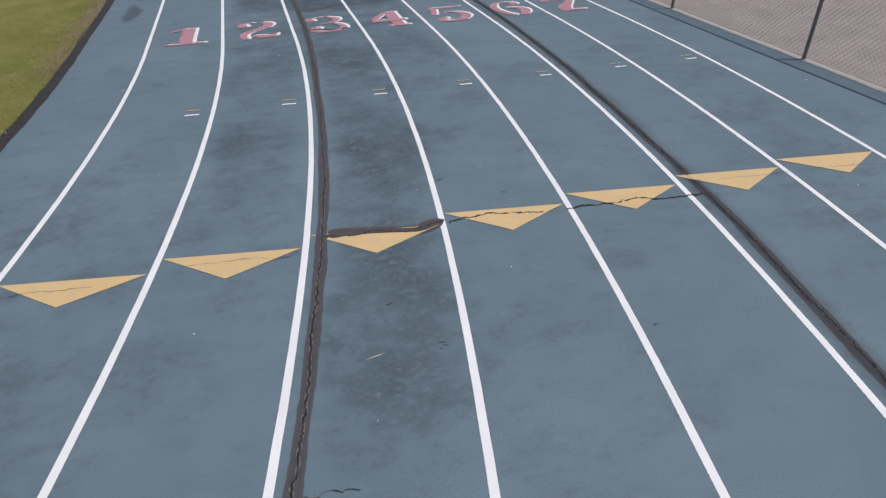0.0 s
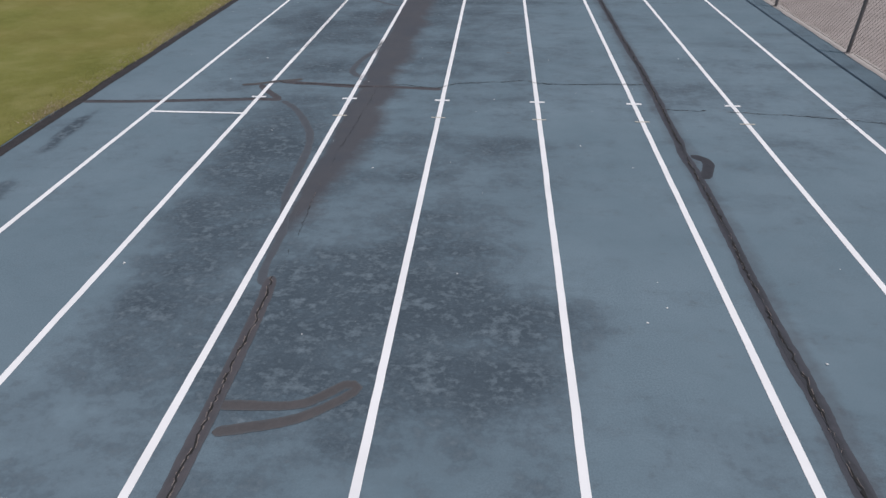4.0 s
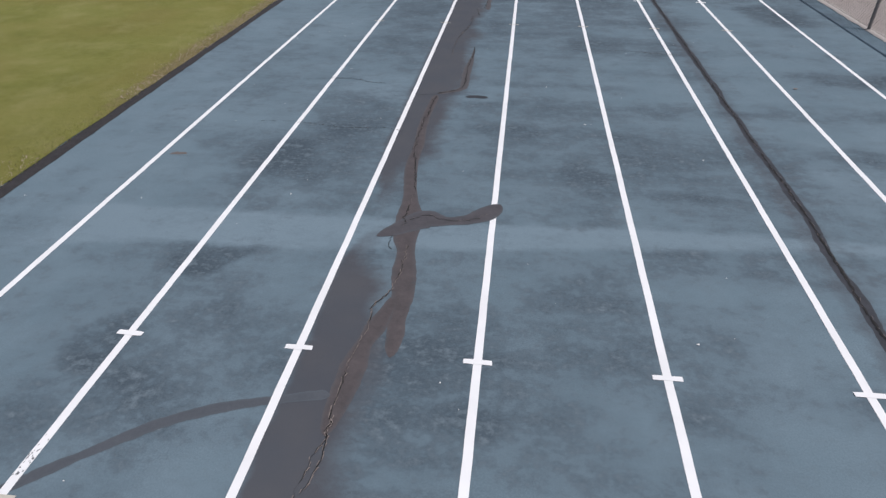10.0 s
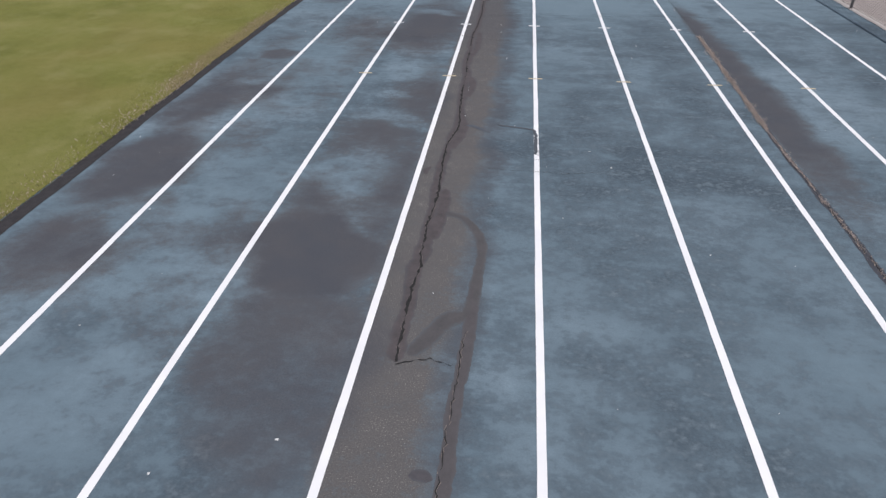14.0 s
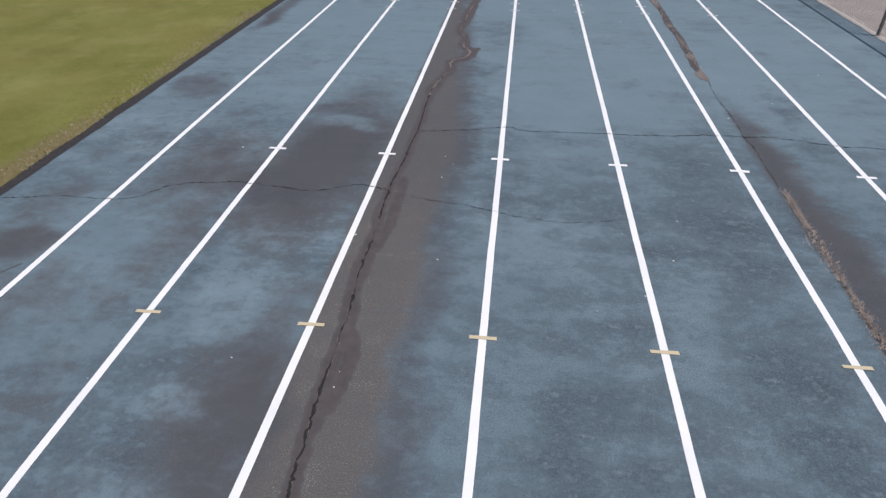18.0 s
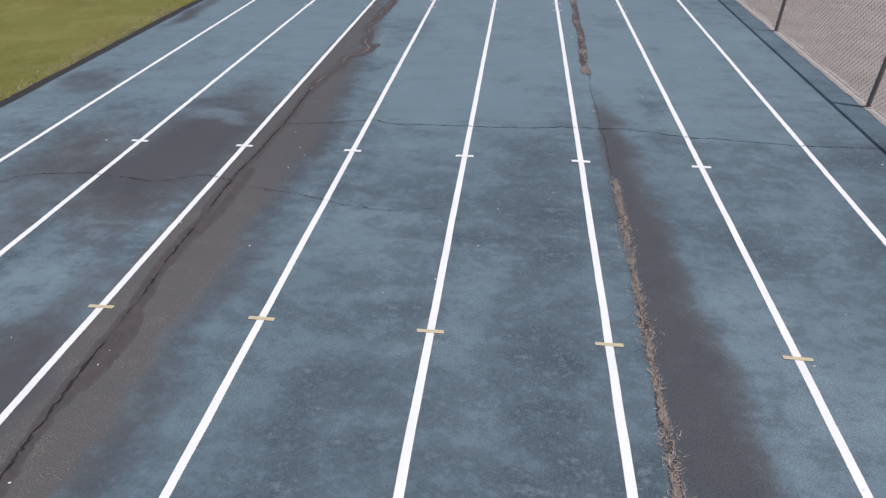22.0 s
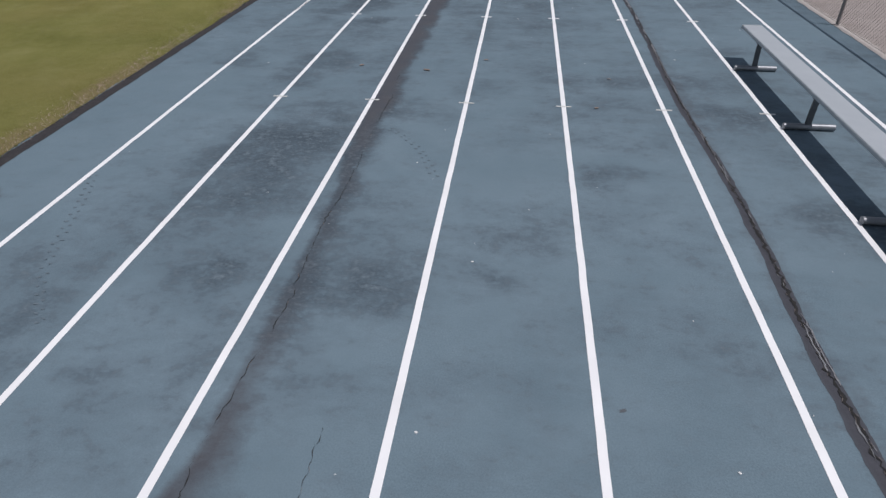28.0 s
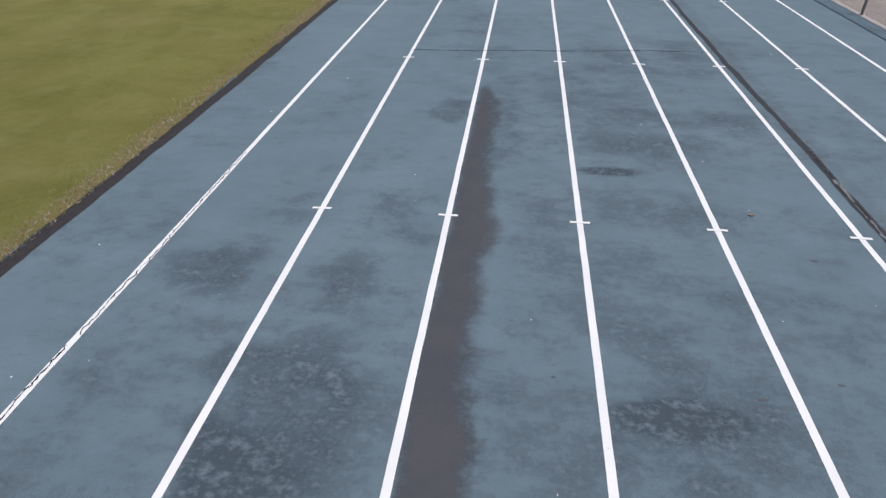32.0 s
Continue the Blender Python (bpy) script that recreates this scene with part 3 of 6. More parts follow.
    # patches over the last stretch
    for cu, cs, ru, rs, k in ((1.57, 39.1, 0.7, 0.65, 0.32), (1.63, 37.3, 0.32, 0.26, 0.35), (2.81, 37.65, 0.38, 0.42, 0.22), (3.67, 37.55, 0.2, 0.13, 0.3), (0.84, 36.6, 0.17, 0.22, 0.35), (1.38, 36.4, 0.18, 0.09, 0.3),
                              (4.69, 39.2, 0.28, 0.24, 0.35), (1.18, 42.15, 0.45, 0.27, 0.45), (1.26, 43.8, 0.36, 0.36, 0.35), (0.07, 42.0, 0.32, 0.27, 0.5), (1.09, 41.4, 0.32, 0.33, 0.4), (1.51, 40.4, 0.45, 0.25, 0.3),
                              (1.6, 39.8, 0.62, 0.22, 0.25), (3.34, 41.2, 0.36, 0.3, 0.4), (2.82, 40.5, 0.36, 0.26, 0.3)):
        dark = dark + k * blob(wv, ws, cu, cs, ru * 1.2, rs * 1.2, 0.45)
    for cu, cs, ru, rs, k in ((0.75, 45.9, 0.7, 0.4, 0.5), (1.25, 45.1, 0.45, 0.42, 0.5), (0.55, 44.7, 0.28, 0.2, 0.4), (1.47, 47.0, 0.4, 0.6, 0.45), (0.0, 46.2, 0.24, 0.36, 0.35), (0.58, 48.45, 0.38, 0.26, 0.4),
                              (1.62, 48.3, 0.22, 0.4, 0.4), (0.5, 44.1, 0.3, 0.26, 0.3), (1.41, 44.2, 0.25, 0.25, 0.35), (4.36, 46.4, 0.16, 0.1, 0.6), (3.76, 45.95, 0.18, 0.06, 0.6), (1.0, 47.4, 0.14, 0.17, 0.4),
                              (1.29, 46.8, 0.28, 0.2, 0.4), (1.77, 49.3, 0.24, 0.2, 0.35), (1.95, 51.75, 0.18, 0.4, 0.45)):
        dark = dark + k * blob(wv, ws, cu, cs, ru * 1.2, rs * 1.2, 0.45)
    dark = dark + 0.15 * stretch(s, -3.0, 3.2, 0.8) * step(0.0, 0.4, u) * (1 - step(2.0, 2.3, u)) + 0.14 * stretch(s, -2.5, 8.0, 0.8) * step(2.4, 2.7, u) * (1 - step(3.2, 3.9, u))
    dark = dark + 0.14 * stretch(s, 43.5, 53.0, 1.0) * step(2.5, 2.7, u) * (1 - step(4.4, 5.2, u))
    dark = dark + 0.1 * stretch(s, -6.0, -2.5, 0.7) * step(1.1, 1.4, u) * (1 - step(4.2, 4.6, u))
    dark = dark + 0.14 * stretch(s, 14.2, 18.0, 0.6) * step(2.7, 2.9, u) * (1 - step(4.2, 5.2, u)) + 0.4 * blob(wv, ws, 1.7, 15.7, 0.55, 1.0) - 0.16 * stretch(s, 25.6, 28.4, 0.5) * step(2.9, 3.1, u) * (1 - step(4.4, 5.0, u))
    calm = stretch(s, 17.5, 26.5, 1.0)
    bars = (fbm(x * 0.16, y, 0.42, 3, 31.0) - 0.5) * (stretch(s, 8.8, 17.5, 0.8) * step(2.6, 3.0, u) + 0.9 * stretch(s, -7.0, 8.8, 0.8) * step(1.0, 2.3, u) + 0.5 * stretch(s, 36.0, 55.0, 1.0) * step(2.4, 2.6, u) + 0.35 * stretch(s, 17.5, 36.0, 1.0))
    clear = np.maximum(stretch(s, 27.6, 35.5, 1.0) * (1 - 0.7 * step(5.6, 6.2, u)), 0.6 * stretch(s, 35, 40, 1.0) * step(2.5, 3.0, u))
    dark = dark - 0.06 * clear + (big - 0.5) * (1.0 - 0.4 * calm - 0.6 * clear - 0.4 * stretch(s, -1.0, 17.0)) + (mid - 0.5) * (0.7 - 0.3 * clear) + 0.9 * bars
    clean = stretch(s + (fbm(x, y, 0.8, 3, 6.6) - 0.5) * 0.2, 8.72 + 0.09 * (u - 1.4), 9.2 + 0.02 * (u - 1.4), 0.05) * step(-0.6, 0.2, u)
    dark = dark * (1 - 0.8 * clean)
    # bare band along the seam beside the third lane line
    right = np.interp(s, [-5, -4, -2.3, 0, 2, 4.3, 6.8, 8.4, 9.2, 10.7, 12.4, 15, 17.5, 21, 25, 27, 28.5, 30.2, 32, 34.6, 35, 36.2, 38, 43, 44, 46.5, 49, 52, 52.8],
                      [2.2, 2.45, 2.71, 2.68, 2.77, 2.7, 2.76, 2.58, 2.3, 2.66, 2.73, 2.66, 2.8, 2.85, 2.94, 2.93, 2.8, 2.64, 2.5, 2.64, 2.5, 2.46, 2.42, 2.44, 2.48, 2.58, 2.56, 2.46, 2.3])
    left = np.interp(s, [-4, 8.5, 9.1, 10.5, 35, 36, 38.5, 40, 44, 52], [2.16, 2.14, 2.3, 2.1, 2.1, 2.27, 2.26, 2.14, 2.14, 2.2])
    fray = (fbm(x, y, 0.45, 4, 1.9) - 0.5)
    band = step(-0.05, 0.05, u - left + fray * 0.12) * (1 - step(-0.2, 0.14 - 0.1 * (s > 40), u - right + 0.06 * (s < 12) + fray * 0.3))
    band = band * step(-5.2, -4.2, s) * (1 - step(52.3, 52.9, s))
    brown = stretch(s, 17.2, 35.5, 0.6) * (1 - step(-0.3, 0.0, u - right + fray * 0.2))
    bare = band * (0.85 * brown + 0.12 * stretch(s, 3, 12, 1.0) * (1 - step(2.3, 2.6, u)))
    grey = band * (1 - 0.5 * stretch(s, 36.5, 40.0, 1.0) - 0.05 * step(40.0, 41.0, s)) * (0.95 - (0.95 - 0.4 * step(24, 26, s)) * brown)
    dark = dark + (0.95 * step(36.0, 38.0, s) + 0.3 * step(39.5, 41.5, s)) * band
    # smooth grey band beside the outer seam
    right2 = np.interp(s, [6, 9, 14, 17, 19, 22, 25, 26.5, 28.4], [5.7, 5.86, 5.86, 5.86, 5.9, 5.98, 5.9, 5.8, 5.64])
    band2 = step(5.5, 5.62, u) * (1 - step(-0.16, 0.2, u - right2 + fray * 0.3))
    grey = np.maximum(grey, band2 * (0.85 * stretch(s, 20.9, 27.6, 1.2) + 0.2 * stretch(s, 8, 20, 1.0)))
    grey = np.maximum(grey, 0.42 * halo * (1 - step(16, 18, s)) + 0.26 * halo * step(34, 36, s))
    for cu, cs, ru, rs, k in ((2.02, 5.0, 0.22, 0.9, 0.6), (0.85, 4.2, 0.25, 0.5, 0.5), (1.3, 4.6, 0.3, 0.4, 0.45), (1.95, 2.4, 0.2, 0.8, 0.4), (7.1, 33.7, 0.7, 0.4, 0.35)):
        grey = np.maximum(grey, k * blob(wu, s + fray * 0.15, cu, cs, ru, rs, 0.7))
    # coat worn thin over the inner lanes
    thin = stretch(s, 18.3, 26.8, 0.7) * (1 - step(2.0, 2.25, u)) * step(-0.95, -0.5, u) * (1 - 0.7 * step(24.6, 25.4, s) * (1 - step(0.0, 0.6, u)))
    grey = np.maximum(grey, thin * np.clip(0.36 + 0.18 * step(1.0, 1.3, u) + (odd - 0.5) * 2.2, 0, 0.85))
    for cu, cs, ru, rs, k in ((1.65, 25.9, 0.62, 2.1, 0.95), (1.6, 21.6, 0.5, 0.7, 0.8), (-0.6, 22.9, 0.35, 1.3, 0.6), (-0.7, 31.6, 0.17, 1.6, 0.75),
                              (0.2, 21.2, 0.5, 0.8, 0.5), (0.85, 24.0, 0.3, 0.9, 0.6), (1.2, 19.6, 0.8, 0.6, 0.5), (0.35, 28.6, 0.4, 0.5, 0.2)):
        grey = np.maximum(grey, np.clip(k * blob(wu, s + (odd - 0.5) * 1.2, cu, cs, ru, rs, 0.8) + (odd - 0.5) * 0.7 * blob(wu, s, cu, cs, ru * 1.3, rs * 1.3), 0, 0.95))
    for cu, cs, ru, rs, k in ((1.51, 27.1, 0.35, 0.2, 0.7), (-0.34, 24.2, 0.3, 0.33, 0.7), (-0.48, 27.6, 0.3, 0.4, 0.6), (1.94, 22.9, 0.24, 0.55, 0.7), (-0.4, 20.9, 0.45, 0.7, 0.85), (-0.48, 19.5, 0.35, 0.26, 0.7),
                              (1.51, 19.6, 0.5, 0.45, 0.95), (1.7, 18.5, 0.4, 0.8, 0.7)):
        grey = np.maximum(grey, k * blob(wv, ws, cu, cs, ru * 1.3, rs * 1.3, 0.45))
    washed = 0 * u
    for cu, cs, ru, rs, k in ((1.61, 23.8, 0.3, 0.26, 0.9), (1.55, 22.85, 0.2, 0.14, 0.8), (0.65, 24.0, 0.45, 0.3, 0.4), (1.59, 26.7, 0.32, 0.17, 0.8), (0.3, 23.6, 0.32, 0.2, 0.3), (1.59, 20.9, 0.38, 0.5, 0.8),
                              (0.98, 19.3, 0.3, 0.3, 0.7), (0.73, 18.1, 0.4, 0.3, 0.8), (1.71, 22.2, 0.4, 0.18, 0.7), (6.45, 23.3, 0.5, 1.2, 0.9), (1.67, 12.0, 0.42, 0.34, 0.6)):
        washed = np.maximum(washed, k * blob(wv, ws, cu, cs, ru * 1.2, rs * 1.2, 0.5))
    grey, dark = grey * (1 - 0.7 * washed * (u < 5)), dark * (1 - 0.5 * washed)
    bare = np.maximum(bare, 0.7 * grey * thin)
    bare = np.maximum(bare, 0.5 * band2 * stretch(s, 20.9, 27.6, 1.2))
    # two smooth grey patches beside the inner edge
    for cu, cs, ru, rs, k in ((-0.66, 37.9, 0.2, 0.5, 0.9), (-0.56, 36.9, 0.1, 0.36, 0.7)):
        grey = np.maximum(grey, k * blob(u + fray * 0.06, s, cu, cs, ru, rs, 0.3))
    rim, core = blob(u + fray * 0.25, s + fray * 0.6, 2.3, 34.45, 0.36, 0.75, 0.25), blob(u + fray * 0.25, s + fray * 0.6, 2.3, 34.4, 0.27, 0.62, 0.3)
    grey = np.maximum(grey, 0.9 * rim * (1 - core)) * (1 - 0.9 * core)
    bare = np.maximum(bare, 0.95 * core)
    # pale washed patches
    pale = 0.12 * stretch(s, 17.5, 27, 1.0) + 0.6 * clean + 0.28 * stretch(s, 27, 33, 1.0) + 0.12 * stretch(s, 2, 17) * (1 - step(-0.2, 0.5, u))
    pale = pale + 0.75 * stretch(s, 17.5, 26.5, 1.0) * (1 - 0.5 * step(3.0, 3.6, u)) * np.clip((fbm(x, y, 0.9, 4, 14.2) - 0.52) * 5, 0, 1)
    pale = pale + 0.42 * washed + 0.3 * np.clip((fbm(x, y, 1.6, 3, 21.0) - 0.55) * 4, 0, 1)
    return np.clip(np.stack([dark, bare, pale, grey], -1), 0, 1.6)


def track_grit(x, y):
    """How far the open asphalt texture shows through the coat."""
    d = np.minimum(y - BEND_S, 0)
    u = np.sqrt((x + BEND_R) ** 2 + d * d) - BEND_R
    g = 0.22 + 0.4 * stretch(y, 20.5, 27.0, 1.5) * step(2.7, 3.2, u) + 0.3 * stretch(y, 19.5, 29.0, 1.5) * step(2.1, 2.3, u) * (1 - step(2.7, 3.0, u))
    g = g + 0.7 * (fbm(x, y, 0.8, 3, 27.0) - 0.5)
    return np.clip(np.stack([g, g, g, g], -1), 0, 0.8)


def colour_layer(me, values, name="wear"):
    layer = me.color_attributes.new(name, "FLOAT_COLOR", "POINT")
    layer.data.foreach_set("color", np.ascontiguousarray(values, dtype=np.float32).ravel())


def sheet(name, xs, ys, z, mat, wear):
    gx, gy = np.meshgrid(xs, ys)
    nx, ny = len(xs), len(ys)
    co = np.stack([gx, gy, z + 0 * gx], -1).reshape(-1, 3)
    a = (np.arange(ny - 1)[:, None] * nx + np.arange(nx - 1)[None, :]).ravel()
    quads = np.stack([a, a + 1, a + nx + 1, a + nx], 1)
    me = bpy.data.meshes.new(name)
    me.vertices.add(len(co))
    me.vertices.foreach_set("co", co.ravel())
    me.loops.add(quads.size)
    me.loops.foreach_set("vertex_index", quads.ravel().astype(np.int32))
    me.polygons.add(len(quads))
    me.polygons.foreach_set("loop_start", (np.arange(len(quads)) * 4).astype(np.int32))
    me.update(calc_edges=True)
    colour_layer(me, wear(co[:, 0], co[:, 1]))
    colour_layer(me, track_grit(co[:, 0], co[:, 1]), "grit")
    me.materials.append(mat)
    return new(name, me)


track_x = np.concatenate([np.linspace(-40, -3, 12), np.arange(-2.4, 8.51, 0.05)])
track_y = np.concatenate([np.linspace(-50, -23, 10), np.arange(-22, 62, 0.05), np.linspace(62.5, 140, 12)])
tagged(sheet("track", track_x, track_y, 0.0, TRACK_COAT, track_wear),
       "worn blue running track with dark stains and bare asphalt", "running track", kind="structure")

# infield turf, cut off along the track's inner edge
EDGE_U = -1.05
arc = np.arange(-62, 0, 0.5)
edge_points = [radial(EDGE_U, a) for a in arc] + [(EDGE_U, s) for s in np.arange(BEND_S, 140, 0.25)]
verts, faces = [], []
inner = np.array([0, 0.06, 0.12, 0.2, 0.3, 0.45, 0.7, 1.1, 1.8, 3, 6, 12, 60])
for i, (ex, ey) in enumerate(edge_points):
    fray = (fbm(np.array([ey]), np.array([ex]), 0.3, 3, 4.0)[0] - 0.5) * 0.09
    for j, w in enumerate(inner):
        k = 1 if j < 8 else 0
        verts.append((ex - w + k * fray, ey, 0.006 + 0.022 * min(1, w / 0.2) + 0.012 * (value_noise(np.array([ex - w]), np.array([ey * 1.5]))[0] - 0.5) * min(1, w)))
    if i:
        n = len(inner)
        a, b = (i - 1) * n, i * n
        faces += [(a + j + 1, a + j, b + j, b + j + 1) for j in range(n - 1)]
turf = mesh_of("grass_field", verts, faces, TURF, smooth=True)
tagged(turf, "short olive-green mown infield grass with dry edges", "grass", kind="structure")
tv = np.array(verts)
edge_w = np.tile(inner, len(edge_points))
dry = (1 - step(0.05, 0.4, edge_w)) * np.clip((fbm(tv[:, 1], tv[:, 1] * 0, 1.6, 3, 2.2) - 0.3) * 3.4, 0.2, 1)
dry = np.maximum(dry, 0.9 * (1 - step(0.1, 0.26, edge_w)) * np.maximum(stretch(tv[:, 1], 11, 20, 2.0), 0.7 * stretch(tv[:, 1], 44, 58, 2.0)))
dry = np.maximum(dry, 1.1 * (1 - step(0.18, 0.62, edge_w)) * stretch(tv[:, 1], 33.4, 36.0, 0.5))
dry = np.maximum(dry, 0.8 * blob(tv[:, 0], tv[:, 1], -1.64, 4.7, 0.22, 0.16))
lush = step(22, 38, tv[:, 1] + 6 * (fbm(tv[:, 0], tv[:, 1], 5.0, 3, 12.0) - 0.5)) * (0.6 + 0.8 * (fbm(tv[:, 0] * 0.4, tv[:, 1], 2.5, 3, 6.0) - 0.5))
colour_layer(turf.data, np.stack([dry, lush, dry, dry * 0 + 1], -1))

# edge strip whose dark colour includes the shade lying along the grass
def edging(points, seed):
    tagged(ribbon("track_edging", points, 0.07, EDGE, 0.003, 0.006, 0.004, 0.12, 0.05, seed, ends=False),
           "crumbling asphalt edge between track and grass, its shade put into the dark colour", "edging", kind="structure")


edging([(-0.975, -30), (-0.975, -15), (-0.98, BEND_S)] + [(-0.985 + 0.02 * math.sin(s), s) for s in range(-4, 36, 4)] + [(-0.98, 35.42)], 3)
edging([(-0.98, 35.95)] + [(-0.985 + 0.02 * math.sin(s), s) for s in range(40, 64, 4)] + [(-0.98, 135)], 5)
tagged(ribbon("bare_soil", [(-1.16, 33.5), (-1.17, 34.3), (-1.14, 35.0), (-1.05, 35.45), (-1.0, 35.7), (-1.08, 36.1)], 0.09, BARE_SOIL, 0.02, 0.012, 0.03, 0.7, 0.03, 9),
       "strip of bare tan soil beside the broken edge", "soil", kind="structure")
strip_v, strip_f = [], []
for i in range(1201):
    s = -60 + i / 6
    strip_v += [(8.468 + 0.008 * math.sin(i * 1.3) * math.sin(i * 0.37) + 0.006 * math.sin(i * 2.3), s, 0.004), (8.61 + 0.02 * math.sin(i * 0.7) + 0.02 * math.sin(i * 2.9), s, 0.004)]
    if i:
        strip_f.append((2 * i - 2, 2 * i - 1, 2 * i + 1, 2 * i))
tagged(mesh_of("fence_strip", strip_v, strip_f, STRIP), "pale rough concrete strip under the chain-link fence", "concrete strip", kind="structure")

# ---- painted markings ----
LINE_Z, MARK_Z, CRACK_Z = 0.002, 0.0034, 0.0052
for k in range(8):
    bend = [(k * LANE, s) for s in np.arange(-28, BEND_S, 1.0)]
    tagged(ribbon("lane_line", bend + [(k * LANE, s) for s in range(-7, 66, 6)] + [(k * LANE, 130)], 0.0242, WHITE_PAINT, LINE_Z, 0.0004, 0.0012, 0.05, 0.12, 11 + k, ends=False),
           "worn white painted lane line on the blue track", "lane line", "lane lines")


def mark(name, u, s, wide, deep, mat, label, category, group, tilt=0.0):
    """A short stroke of paint or tape across a line, with uneven ends."""
    r = random.random
    c, sn = math.cos(radians(tilt)), math.sin(radians(tilt))
    pts = []
    for sx, sy in ((-1, -1), (-0.3, -1), (0.4, -1), (1, -1), (1, 1), (0.3, 1), (-0.4, 1), (-1, 1)):
        px, py = sx * wide / 2 * (1 + 0.06 * (r() - 0.5)), sy * deep / 2 * (1 + 0.25 * (r() - 0.5))
        pts.append((px * c - py * sn, px * sn + py * c, 0))
    verts = [(x, y, z) for z in (0, 0.0012) for x, y, _ in pts]
    ob = mesh_of(name, verts, [tuple(range(8, 16))] + [(i, (i + 1) % 8, 8 + (i + 1) % 8, 8 + i) for i in range(8)], mat)
    ob.location = (float(across(u, s)), s, MARK_Z)
    return tagged(ob, label, category, group)


for s in (-1.436, 7.71, 16.92, 26.035, 35.255, 44.49, 53.71):
    for k in range(1, 7):
        mark("hurdle_mark", k * LANE, s, 0.165, 0.038, WHITE_PAINT, "short white hurdle mark across a lane line", "track mark", "white hurdle marks", random.uniform(-1.5, 1.5))
for s in (-1.945, 6.58, 15.112, 23.592, 32.194, 40.753):
    for k in range(1, 7):
        if s > 0 or k > 1:
            mark("tape_mark", k * LANE, s, 0.15 if s < 16 else 0.165, 0.021 if s < 16 else 0.028, PALE_TAPE if s < 16 else TAPE if s < 30 else FADED_TAPE, "short tan tape mark across a lane line" if s < 30 else "short faded tape mark across a lane line", "tape mark", "tan tape marks" if s < 30 else "faded tape marks", random.uniform(-2, 2))
for s in (31.7, 49.333, 57.9):
    for k in range(1, 7):
        mark("tape_mark", k * LANE, s, 0.16, 0.03, FADED_TAPE if s < 40 else WHITE_PAINT, "short faded tape mark across a lane line", "tape mark", "faded tape marks", random.uniform(-2, 2))
mark("start_bar", 0.56, -1.945, 1.06, 0.04, WHITE_PAINT, "thin white bar across the inner lane", "track mark", "")
for k in range(7):
    for s in (-2.815, -2.675):
        deg = math.degrees(math.asin(s / (BEND_R + k * LANE + 0.845)))
        x, y = radial(k * LANE + 0.845, deg)
        ob = mark("relay_mark", 0, 0, 0.155, 0.026 if s > -2.7 else 0.032, WHITE_PAINT if s < -2.7 else YELLOW_TAPE, "small white bar mark inside a lane" if s < -2.7 else "small faded yellow bar mark inside a lane", "track mark", "double relay marks", deg)
        ob.location = (x, y, 0.004)
    deg = math.degrees(math.asin(-5.71 / (BEND_R + k * LANE)))
    a, b, c = radial(k * LANE + 0.03, deg), radial(k * LANE + LANE - 0.035, deg), radial(k * LANE + 0.53, deg - 0.5)
    tri = [(*p, z) for z in (0.003, 0.0045) for p in (a, b, c)]
    tagged(mesh_of("lane_triangle", tri, [(3, 5, 4), (0, 3, 4, 1), (1, 4, 5, 2), (2, 5, 3, 0)], YELLOW_PAINT),
           "yellow painted exchange-zone triangle across a lane", "track triangle", "yellow lane triangles")

